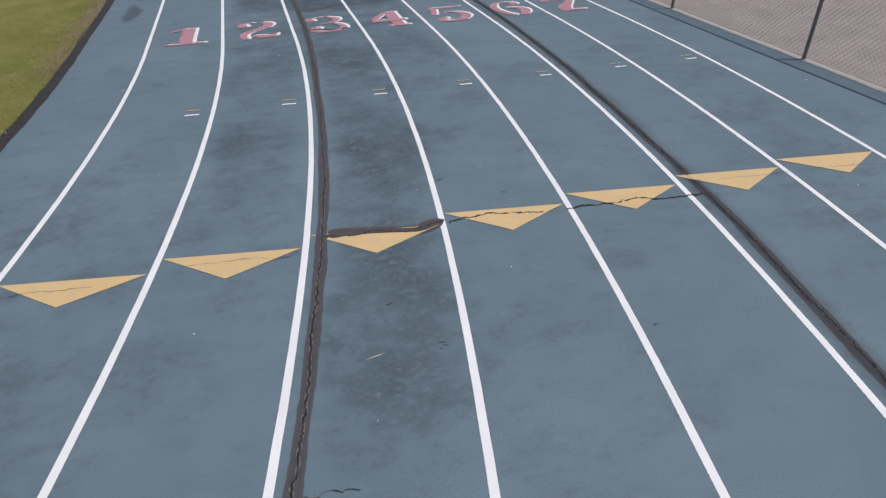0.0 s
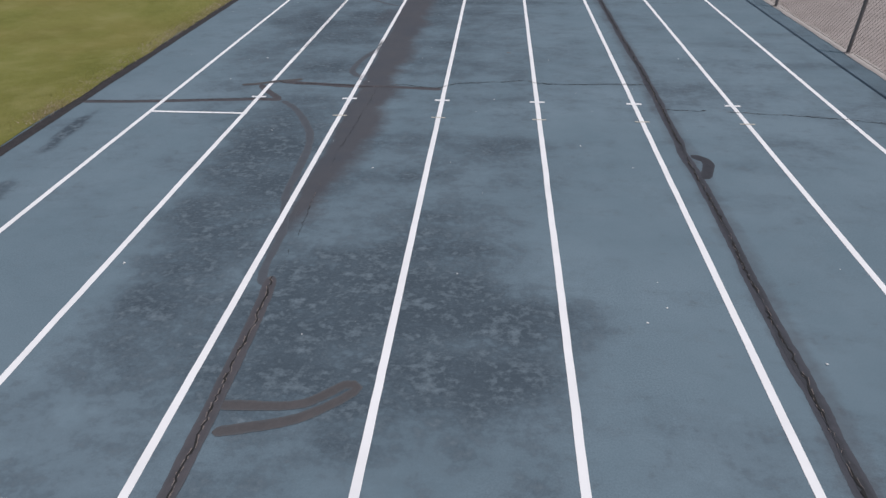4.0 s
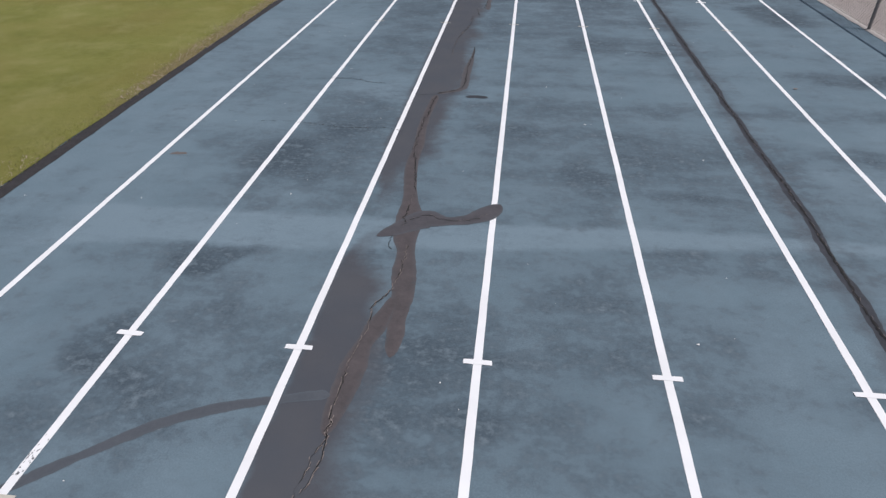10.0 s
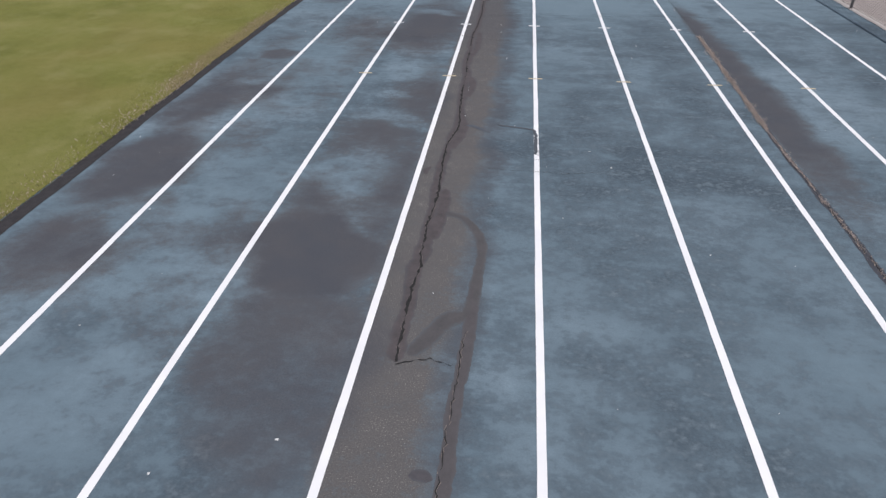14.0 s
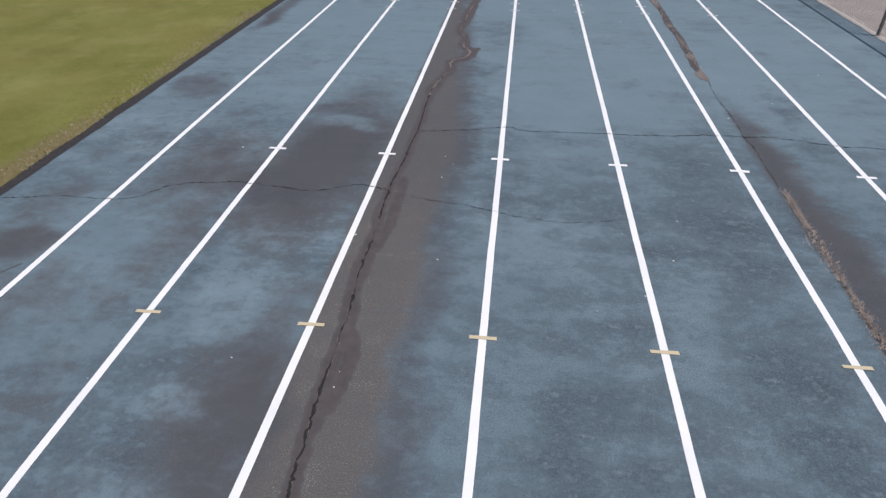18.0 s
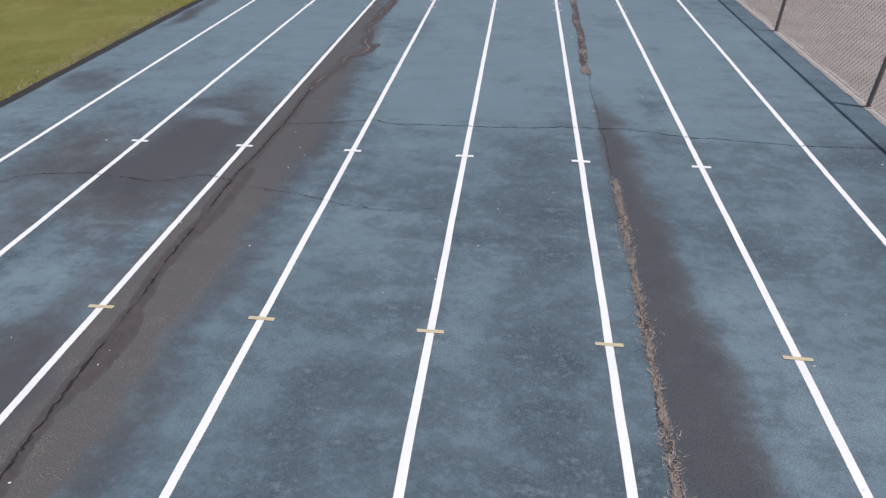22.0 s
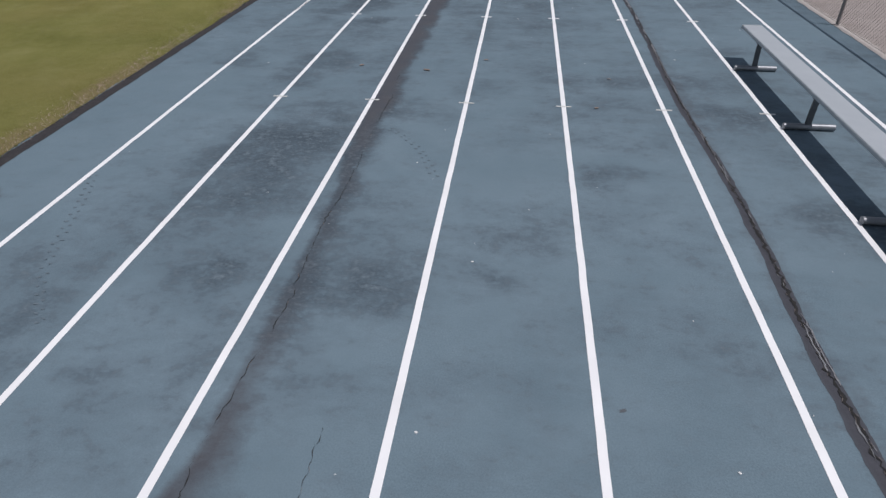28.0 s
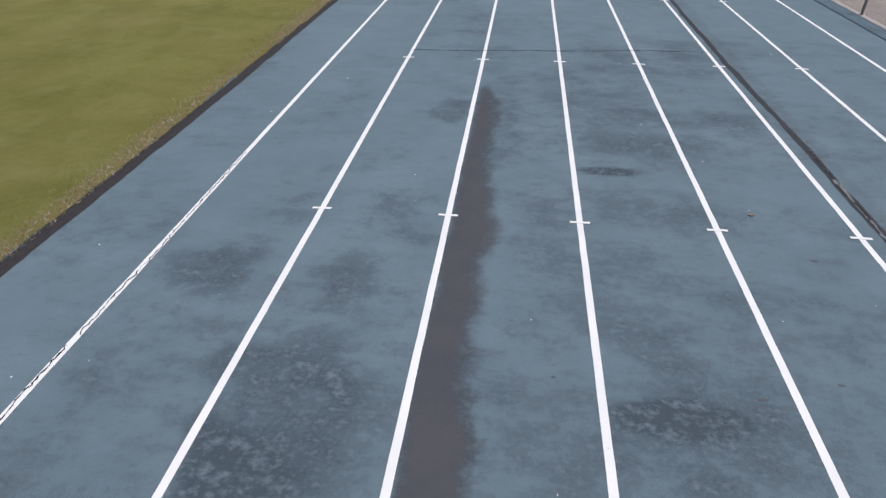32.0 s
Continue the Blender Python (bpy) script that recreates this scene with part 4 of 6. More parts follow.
# lane numerals: brush strokes of (x, y, half width) in a box 0.6 wide and 1 high
STROKES = {
    1: [[(0.33, 0.08, 0.1), (0.34, 0.5, 0.1), (0.36, 0.95, 0.095)], [(0.03, 0.035, 0.03), (0.3, 0.035, 0.035), (0.6, 0.04, 0.03)], [(0.08, 0.78, 0.02), (0.18, 0.85, 0.045), (0.32, 0.93, 0.05)]],
    2: [[(0.08, 0.79, 0.085), (0.07, 0.9, 0.055), (0.13, 0.96, 0.03), (0.25, 0.985, 0.02)],
        [(0.37, 0.97, 0.035), (0.48, 0.86, 0.075), (0.46, 0.69, 0.075), (0.31, 0.53, 0.055), (0.14, 0.37, 0.06), (0.075, 0.2, 0.055), (0.1, 0.03, 0.05)],
        [(0.2, 0.17, 0.03), (0.3, 0.115, 0.075), (0.42, 0.075, 0.08), (0.52, 0.11, 0.06), (0.575, 0.21, 0.015)]],
    3: [[(0.1, 0.8, 0.08), (0.09, 0.89, 0.05), (0.16, 0.95, 0.025), (0.29, 0.98, 0.015)],
        [(0.38, 0.98, 0.03), (0.52, 0.85, 0.06), (0.52, 0.71, 0.055), (0.41, 0.58, 0.04), (0.24, 0.515, 0.02)],
        [(0.43, 0.54, 0.02), (0.55, 0.4, 0.05), (0.57, 0.2, 0.06), (0.46, 0.08, 0.06), (0.3, 0.03, 0.04), (0.15, 0.06, 0.05), (0.09, 0.15, 0.06), (0.14, 0.27, 0.085)]],
    4: [[(0.4, 0.06, 0.095), (0.4, 0.5, 0.095), (0.41, 0.97, 0.095)], [(0.21, 0.06, 0.035), (0.4, 0.05, 0.045), (0.56, 0.055, 0.035)],
        [(0.3, 0.88, 0.045), (0.15, 0.66, 0.05), (0.05, 0.5, 0.05)], [(0.005, 0.385, 0.07), (0.25, 0.385, 0.065), (0.57, 0.39, 0.06)]],
    5: [[(0.08, 0.93, 0.055), (0.3, 0.935, 0.055), (0.5, 0.945, 0.035), (0.62, 0.99, 0.012)], [(0.125, 0.9, 0.05), (0.085, 0.7, 0.048), (0.035, 0.5, 0.048)],
        [(0.215, 0.585, 0.028), (0.35, 0.6, 0.035), (0.5, 0.5, 0.07), (0.545, 0.3, 0.085), (0.42, 0.09, 0.075), (0.25, 0.03, 0.05), (0.11, 0.07, 0.06), (0.08, 0.17, 0.07), (0.15, 0.22, 0.06)]],
    6: [[(0.54, 0.8, 0.08), (0.55, 0.89, 0.05), (0.45, 0.96, 0.03), (0.3, 0.94, 0.04), (0.18, 0.85, 0.06), (0.11, 0.66, 0.065), (0.1, 0.5, 0.062), (0.13, 0.3, 0.065), (0.22, 0.12, 0.06), (0.3, 0.03, 0.03)],
        [(0.28, 0.585, 0.025), (0.42, 0.54, 0.05), (0.55, 0.42, 0.085), (0.55, 0.26, 0.085), (0.47, 0.1, 0.07), (0.4, 0.025, 0.03)]],
    7: [[(0.09, 0.84, 0.09), (0.18, 0.86, 0.055), (0.3, 0.86, 0.08), (0.42, 0.87, 0.045), (0.5, 0.87, 0.012)],
        [(0.56, 0.98, 0.02), (0.55, 0.8, 0.07), (0.44, 0.56, 0.075), (0.29, 0.38, 0.105), (0.2, 0.2, 0.115), (0.18, 0.08, 0.09)], [(0.12, 0.05, 0.045), (0.32, 0.055, 0.05), (0.53, 0.045, 0.035)]],
}


def numeral(value, u, s):
    """A painted lane number: pink face over a white drop shade, each a mesh of brush strokes."""
    root = tagged(new("lane_numeral"), f"large pink lane number {value} with white shading, brush-worn paint", "lane number", "lane numerals")
    root.location = (u, s, 0)
    for name, mat, dx, dy, z in (("white_shade", NUMBER_WHITE, 0.055, 0.032, 0.0032), ("pink_face", PINK_PAINT, 0.0, 0.0, 0.0062)):
        verts, faces = [], []
        for n, stroke in enumerate(STROKES[value]):
            line = smooth_line([(x, y, w) for x, y, w in stroke], 0.03)
            for end, way in ((0, -1), (-1, 1)):
                tip, step_back = line[end], line[end] - line[end - way]
                reach = step_back[:2] / max(np.hypot(*step_back[:2]), 1e-6) * tip[2]
                if stroke[end][2] > 0.04 and value in (2, 3, 5, 6, 7):
                    caps = [(tip[0] + reach[0] * math.sin(a), tip[1] + reach[1] * math.sin(a), tip[2] * math.cos(a)) for a in (0.4, 0.8, 1.15, 1.45)]
                    line = np.vstack([line, caps]) if way > 0 else np.vstack([caps[::-1], line])
            zz = z + 0.0006 * n
            tx, ty = np.gradient(line[:, 0]), np.gradient(line[:, 1])
            q = np.maximum(np.hypot(tx, ty), 1e-6)
            lx, ly = -ty / q, tx / q
            base = len(verts)
            for i, ((x, y, w), a, b) in enumerate(zip(line, lx, ly)):
                zz += 0.000008
                w *= 1 + 0.05 * (random.random() - 0.5)
                verts += [(x + a * w + dx, y * 1.0 + b * w + dy, zz), (x - a * w + dx, y + 0 - b * w + dy, zz)]
            m = len(line)
            faces += [(base + 2 * i, base + 2 * i + 1, base + 2 * i + 3, base + 2 * i + 2) for i in range(m - 1)]
        mesh_of(name, verts, faces, mat, root, "white paint edge" if dx else "faded pink paint")
    verts, faces = [], []
    for n, stroke in enumerate(STROKES[value]):
        for _ in range(5):
            a = random.uniform(0.05, 0.6)
            line = smooth_line([(x, y, w) for x, y, w in stroke], 0.03)
            line = line[int(a * len(line)):int((a + random.uniform(0.15, 0.4)) * len(line))]
            if len(line) < 4 or line[:, 2].max() < 0.045:
                continue
            side, base = random.uniform(-0.55, 0.55), len(verts)
            tx, ty = np.gradient(line[:, 0]), np.gradient(line[:, 1])
            q = np.maximum(np.hypot(tx, ty), 1e-6)
            for i, (x, y, w) in enumerate(line):
                thick = 0.011 * math.sin(math.pi * i / (len(line) - 1)) + 0.0008
                cx, cy = x - ty[i] / q[i] * w * side, y + tx[i] / q[i] * w * side
                h = 0.0088 + 0.00006 * base ** 0.5 * 2
                verts += [(cx - ty[i] / q[i] * thick, cy + tx[i] / q[i] * thick, h), (cx + ty[i] / q[i] * thick, cy - tx[i] / q[i] * thick, h)]
            faces += [(base + 2 * i, base + 2 * i + 1, base + 2 * i + 3, base + 2 * i + 2) for i in range(len(line) - 1)]
    tagged(mesh_of("brush_streaking", verts, faces, STREAK_PAINT, root), "pale brush streaks", kind="stuff")
    return root


for k in range(1, 8):
    numeral(k, (0.2 if k == 1 else 0.236) + (k - 1) * 1.062, -7.655)

# ---- cracks and sealant ----
seq = iter(range(1, 400))


def level(points):
    """Height of a crack: above the paint of the numerals where it crosses them."""
    return 0.0105 if abs(points[0][1] + 7.3) < 0.5 else CRACK_Z


def seal(points, half, mat, label="dark tar sealant line over an old crack", core=0.0, core_mat=None, wander=0.004, ragged=0.16, z=0.001, name="crack_sealant", broken=0.0, lips=0.3):
    """A tar line brushed over a crack, with the crack showing again along its middle."""
    n = next(seq)
    top = level(points)
    ob = tagged(ribbon(name, points, half * 1.1, mat, z, 0.0006, wander, ragged, 0.02, n, wave=0.5), label, "crack sealant", "sealed cracks")
    if core:
        if core > 0.0149 or core_mat in (SOIL, PALE_SOIL):
            ribbon("crumbled_filling", [q[:2] for q in points], core, core_mat, top, 0.0, 0.1 * half, 0.8, 0.011, n, ob, "dry crumbled filling", True, 1, broken or 0.45, 0.4)
        jagged("crack", points, min(core, 0.008) if core_mat in (None, CRACK) else 0.0025, CRACK, top + 0.0008, 0.2 * half, 0.005, broken or 0.12, n, ob, "reopened ragged crack", lips)
    return ob


def crack(points, half=0.006, label="thin ragged dark crack in the track surface", wander=0.014, mat=None, broken=0.0, lips=0.0):
    n = next(seq)
    return tagged(jagged("surface_crack", points, half * 0.72, mat or CRACK, level(points), wander, 0.006 if half < 0.006 else 0.0075, broken or (0.3 if half < 0.0045 else 0.08), n, lips=lips or (0.2 if half > 0.003 else 0.08), step_to=0.045 if half < 0.006 else 0.028), label, "crack", "surface cracks")


# inner seam, beside the third line
seal([(2.25, -24), (2.25, -18), (2.25, -14), (2.25, -11), (2.26, -9.6), (2.31, -8), (2.34, -6.5), (2.33, -5.4), (2.3, -4.85)], 0.041, TAR, "long brown-black tar strip along the inner seam", 0.006, CRACK, broken=0.14, z=0.0046, lips=0.95)
crack([(2.33, -4.9), (2.32, -4.0), (2.31, -3.1), (2.36, -2.0), (2.4, -1.1)], 0.0024, broken=0.4)
seal([(2.26, -4.95), (2.21, -4.7), (2.2, -4.25), (2.06, -3.7), (2.03, -3.1), (1.95, -2.5), (1.78, -2.1), (1.6, -1.78), (1.38, -1.55)], 0.034, TAR_THIN, "wandering thin tar line", ragged=0.3)
seal([(2.36, -6.0), (2.78, -5.97), (3.02, -5.81), (3.07, -5.86), (2.82, -6.06), (2.4, -6.18)], 0.03, TAR_SOFT, "narrow tar loop brushed on the track", z=0.0026)
seal([(2.33, -7.43), (2.52, -7.47), (2.7, -7.54), (2.86, -7.54), (3.0, -7.5)], 0.03, TAR_RED, "tar patch smeared across a painted number", 0.004, SOIL, ragged=0.35, z=0.0085, broken=0.45)
crack([(3.0, -7.49), (3.22, -7.45), (3.45, -7.34), (3.67, -7.23), (3.95, -7.16)], 0.0024)
crack([(5.52, -7.12), (5.8, -7.12), (6.2, -7.14)], 0.0024)
seal([(-0.93, -1.69), (-0.4, -1.66), (0.0, -1.63), (0.5, -1.57), (0.9, -1.53), (1.1, -1.51), (1.36, -1.52)], 0.042, TAR, "tar line across the inner lane")
crack([(-0.9, -1.67), (-0.3, -1.63), (0.5, -1.56), (0.95, -1.5), (1.2, -1.52)], 0.004, broken=0.2)
seal([(1.34, -1.5), (1.2, -1.34), (1.06, -1.18), (0.96, -1.02)], 0.04, TAR, "slanting tar stroke beside a lane line")
seal([(0.72, -1.05), (0.84, -1.02), (0.95, -0.98), (1.14, -0.9), (1.3, -0.86), (1.42, -0.8)], 0.036, TAR_SOFT, "light tar stroke over a lane line", z=0.0026)
seal([(1.13, -0.88), (1.33, -0.94), (1.68, -0.97), (2.09, -1.02), (2.47, -1.02), (2.84, -1.05), (3.16, -1.08)], 0.046, TAR, "tar line across two lanes", ragged=0.3)
crack([(1.12, -0.86), (1.24, -0.95), (1.43, -0.95), (1.68, -0.97), (2.08, -1.0), (2.28, -1.02), (2.46, -1.0), (2.67, -0.94), (2.91, -1.02), (3.12, -1.04)], 0.0062, "open ragged crack in a tar line", 0.008, broken=0.12, lips=0.5)
crack([(3.12, -1.04), (3.19, -0.97), (3.32, -0.86), (3.46, -0.85), (3.72, -0.8), (3.9, -0.79), (4.15, -0.72), (4.26, -0.77), (4.47, -0.82), (4.68, -0.83), (4.96, -0.81), (5.3, -0.8), (5.61, -0.81)], 0.0075, "open black cross crack between lanes", 0.008, broken=0.06, lips=0.4)
crack([(5.64, -1.58), (5.94, -1.6), (6.5, -1.62), (7.5, -1.77), (8.38, -2.05)], 0.006, "open cross crack reaching the fence", broken=0.1, lips=0.6)
seal([(2.17, 0.55), (2.05, 0.21), (1.98, -0.1), (1.96, -0.45), (2.06, -0.63), (2.2, -0.68)], 0.04, TAR_THIN, "curved tar smear beside a lane line")
seal([(5.64, -2.72), (5.75, -2.84), (5.73, -3.0), (5.64, -3.2)], 0.045, TAR_BLACK, "bulge of tar beside the outer seam")
seal([(2.29, -13.575, 0.11), (2.42, -13.57, 0.08), (2.6, -13.6, 0.066), (2.82, -13.65, 0.06), (3.0, -13.685, 0.066), (3.09, -13.655, 0.076), (3.21, -13.6, 0.05)], 0.05, TAR_RED, "broad reddish tar patch over a cross crack", 0, None, 0.002, 0.06, 0.0042)
crack([(2.27, -13.57), (2.38, -13.59), (2.51, -13.62), (2.65, -13.6), (2.82, -13.67), (2.97, -13.69), (3.09, -13.64), (3.22, -13.61)], 0.01, "open black crack with pale lips in a tar patch", 0.006, broken=0.05, lips=0.8)
crack([(3.25, -13.65), (3.45, -13.63), (3.65, -13.64), (4.1, -13.76), (4.37, -13.73), (4.61, -13.77), (4.88, -13.77), (5.06, -13.84), (5.52, -13.89)], 0.011, "open cross crack over yellow triangles", broken=0.04, lips=0.6)
crack([(5.53, -13.64), (5.9, -13.71), (6.3, -13.76), (6.77, -13.8), (7.22, -13.86), (7.66, -14.0)], 0.0024)
crack([(1.3, -13.65), (1.56, -13.7), (1.76, -13.71), (1.97, -13.77), (2.08, -13.72)], 0.0024)
crack([(0.1, -13.66), (0.4, -13.7), (0.7, -13.72)], 0.0024)
crack([(2.3, -15.8), (2.36, -15.82), (2.4, -15.81), (2.47, -15.82), (2.57, -15.85)], 0.003)
seal([(-0.7, 3.72), (-0.29, 3.75), (-0.07, 3.94), (-0.08, 4.4), (-0.1, 4.93), (0.0, 5.54), (0.31, 5.9), (0.68, 6.3), (1.08, 6.64), (1.7, 7.14), (2.42, 7.37)], 0.033, TAR_THIN, "long curved tar line across two lanes", ragged=0.3)
seal([(-0.05, 3.94), (0.28, 3.94), (0.69, 3.86), (1.09, 3.68), (1.5, 3.53), (1.86, 3.23), (2.1, 3.07)], 0.034, TAR_THIN, "arched tar line across two lanes", ragged=0.3)
crack([(0.24, 5.57), (0.73, 5.57), (1.07, 5.52), (1.61, 5.52), (1.98, 5.52)], 0.003, broken=0.3, lips=0.3)
crack([(2.18, 5.4), (2.44, 5.51), (2.53, 5.96), (2.47, 6.5), (2.42, 6.73), (2.48, 7.23)], 0.0032, "dark crack with pale crumbled lips in the bare band", broken=0.4, lips=0.95)
crack([(2.13, 5.9), (2.15, 5.2), (2.12, 4.6), (2.15, 3.9)], 0.0048, "dark crack splitting a lane line", 0.012, broken=0.12)
crack([(3.2, 6.5), (3.22, 6.0), (3.19, 5.4)], 0.0024, "hairline crack splitting a lane line", 0.012)
for pts, half in (([(-0.02, 44.6), (0.0, 44.75), (0.015, 45.05), (0.004, 45.4), (-0.008, 45.7), (-0.01, 46.0), (0.0, 46.3), (0.008, 46.6), (0.0, 47.0), (-0.005, 47.5)], 0.0058), ([(0.012, 45.5), (0.006, 45.9), (0.014, 46.3), (0.003, 46.7)], 0.0045),
                  ([(0.0, 47.6), (0.01, 48.6), (0.0, 49.4), (-0.01, 50.4)], 0.005)):
    crack(pts, half, "ragged crack splitting a lane line lengthwise", 0.009, broken=0.08)
crack([(2.59, 6.15), (2.83, 6.12), (3.08, 6.05)], 0.0026)
seal([(2.46, 7.1, 0.04), (2.47, 7.3, 0.06), (2.49, 7.58, 0.08), (2.51, 7.78, 0.052), (2.545, 7.93, 0.065), (2.595, 8.13, 0.05), (2.64, 8.27, 0.06)], 0.06, TAR_RED, "reddish tar stroke along the inner seam", 0, None, 0.006, 0.12)
crack([(2.44, 6.76), (2.47, 6.95), (2.47, 7.29), (2.47, 7.54), (2.48, 7.8), (2.49, 8.12), (2.57, 8.28), (2.61, 8.6), (2.59, 8.85)], 0.0042, "dark crack with pale crumbled lips in the bare band", 0.012, broken=0.4, lips=0.95)
seal([(2.69, 7.69, 0.036), (2.685, 7.85, 0.054), (2.675, 8.0, 0.055), (2.67, 8.15, 0.058), (2.655, 8.29, 0.076), (2.62, 8.54, 0.088), (2.597, 8.78, 0.066), (2.56, 8.96, 0.088), (2.55, 9.25, 0.108), (2.505, 9.57, 0.065), (2.42, 10.07, 0.058), (2.41, 10.6, 0.05), (2.38, 11.1, 0.048), (2.4, 11.95, 0.042)],
     0.06, TAR_RED, "broad reddish tar strip along the inner seam", 0, None, 0.006, 0.12, z=0.0012)
crack([(2.4, 11.9), (2.37, 11.1), (2.38, 10.55), (2.45, 10.08), (2.51, 9.66), (2.5, 9.33), (2.52, 9.12)], 0.0062, "reopened ragged crack in reddish tar", 0.008, broken=0.25, lips=0.5)
crack([(2.46, 8.97), (2.465, 8.88), (2.49, 8.79)], 0.003)
seal([(2.34, 8.95, 0.03), (2.435, 9.03, 0.066), (2.55, 9.13, 0.1), (2.68, 9.23, 0.13), (2.78, 9.225, 0.09), (2.86, 9.225, 0.06), (3.01, 9.27, 0.072), (3.14, 9.37, 0.095), (3.25, 9.53, 0.06)], 0.06, TAR, "tar cross arm over the seam", 0, None, 0.004, 0.12, 0.0026)
crack([(2.56, 9.2), (2.66, 9.28), (2.76, 9.27), (2.88, 9.23), (3.06, 9.27), (3.15, 9.37)], 0.005, "reopened ragged crack in tar", 0.012, broken=0.3, lips=0.5)
seal([(2.41, 12.0, 0.045), (2.55, 12.08, 0.045), (2.65, 12.15, 0.05), (2.69, 12.3, 0.055), (2.68, 12.9, 0.05), (2.7, 13.4, 0.03), (2.7, 13.85, 0.006)], 0.05, TAR_FADED, "faded reddish tar strip along the seam", 0.005, CRACK, ragged=0.3, broken=0.2, lips=0.4)
seal([(2.74, 11.93), (2.85, 11.95), (3.0, 11.94)], 0.04, TAR_BLACK, "short tar stub beside the seam", ragged=0.08)
crack([(2.42, 13.5), (2.4, 14.0), (2.46, 14.6), (2.55, 15.06), (2.53, 15.28), (2.54, 15.54)], 0.0045, "dark crack with pale crumbled lips in the bare band", 0.008, broken=0.25, lips=0.7)
crack([(2.63, 15.64), (2.6, 15.88), (2.57, 16.01), (2.61, 16.09), (2.69, 16.18), (2.69, 16.34), (2.7, 16.83), (2.7, 17.42), (2.71, 17.97), (2.73, 18.4), (2.74, 18.9)], 0.0045, "dark crack with pale crumbled lips in the bare band", 0.008, broken=0.25, lips=0.7)
seal([(2.74, 16.02), (2.735, 16.35), (2.735, 16.8), (2.73, 17.3), (2.735, 17.8), (2.745, 18.3), (2.765, 18.9), (2.77, 19.4)], 0.037, TAR_FADED, "faded tar strip along the edge of the bare band", 0, None, 0.006, 0.4)
seal([(2.38, 20.31), (2.61, 20.25), (2.75, 20.03), (2.785, 19.78), (2.77, 19.48), (2.765, 19.21), (2.73, 19.05)], 0.035, TAR_SOFT, "tar loop outlining an old patch", ragged=0.4, z=0.001)
seal([(2.74, 19.06), (2.62, 18.99), (2.53, 18.82), (2.43, 18.66)], 0.055, TAR_SOFT, "slanting tar stroke across the band", ragged=0.3, z=0.001)
crack([(2.36, 18.59), (2.52, 18.64), (2.6, 18.62), (2.69, 18.59)], 0.004)
seal([(2.56, 17.85), (2.62, 17.86), (2.68, 17.84)], 0.03, TAR, "short tar stub beside the seam", z=0.001)
seal([(2.37, 18.6), (2.35, 19.0), (2.355, 19.6), (2.35, 20.1), (2.36, 20.6), (2.33, 21.26), (2.34, 21.67), (2.4, 22.1), (2.36, 22.75), (2.34, 23.5), (2.29, 25.2), (2.33, 26.5), (2.31, 27.6)], 0.05, TAR_RED, "reddish tar strip along the seam in bare asphalt", 0.008, CRACK, 0.015, 0.5, broken=0.26, lips=0.5)
RED_SEAM = [(2.31, 27.6), (2.36, 28.05), (2.41, 28.35), (2.46, 28.58), (2.43, 28.79), (2.46, 28.93), (2.57, 29.03), (2.64, 29.2), (2.63, 29.38), (2.54, 29.55), (2.53, 29.77), (2.52, 30.01), (2.42, 30.31), (2.42, 30.54), (2.44, 30.83), (2.44, 31.29), (2.47, 31.96), (2.52, 32.48), (2.48, 33.1), (2.51, 33.42)]
seal(RED_SEAM, 0.075, TAR_RED, "broad reddish tar strip with a pale seam", 0.0085, PALE_SOIL, 0.012, 0.35, broken=0.36, lips=0.6)
for pts, half in (([(2.6, 29.2), (2.68, 29.38), (2.76, 29.52)], 0.06), ([(2.55, 29.05), (2.66, 29.18), (2.74, 29.32)], 0.05), ([(2.5, 28.9), (2.58, 29.0), (2.66, 29.35)], 0.08), ([(2.38, 28.2), (2.46, 28.35), (2.52, 28.45)], 0.04), ([(2.44, 30.2), (2.4, 30.5), (2.42, 30.9)], 0.06)):
    seal(pts, half, TAR_RED, "reddish tar lobe spread from the seam", ragged=0.45, z=0.0014)
for pts, half in (([(2.4, 19.9), (2.44, 20.3), (2.42, 20.7)], 0.045), ([(2.4, 21.5), (2.46, 21.9), (2.42, 22.3)], 0.05), ([(2.42, 22.9), (2.45, 23.3), (2.38, 23.6)], 0.045), ([(2.36, 24.4), (2.4, 25.0), (2.38, 25.6)], 0.045),
                  ([(2.22, 20.95), (2.2, 21.02), (2.24, 21.1)], 0.025)):
    seal(pts, half, TAR_RED, "reddish tar lobe spread beside the seam", ragged=0.5, z=0.0012)
seal([(2.5, 33.42), (2.67, 33.81), (2.78, 34.22), (2.84, 34.78), (2.88, 35.4)], 0.007, TAR_THIN, "thin curling tar line")
crack([(2.32, 35.1), (2.29, 36.2), (2.34, 37.1), (2.32, 37.9), (2.35, 39.0), (2.33, 40.0), (2.34, 40.8), (2.31, 41.6)], 0.0027)
crack([(2.86, 34.3), (2.85, 35.0), (2.86, 35.5), (2.85, 36.2)], 0.0024, wander=0.006)

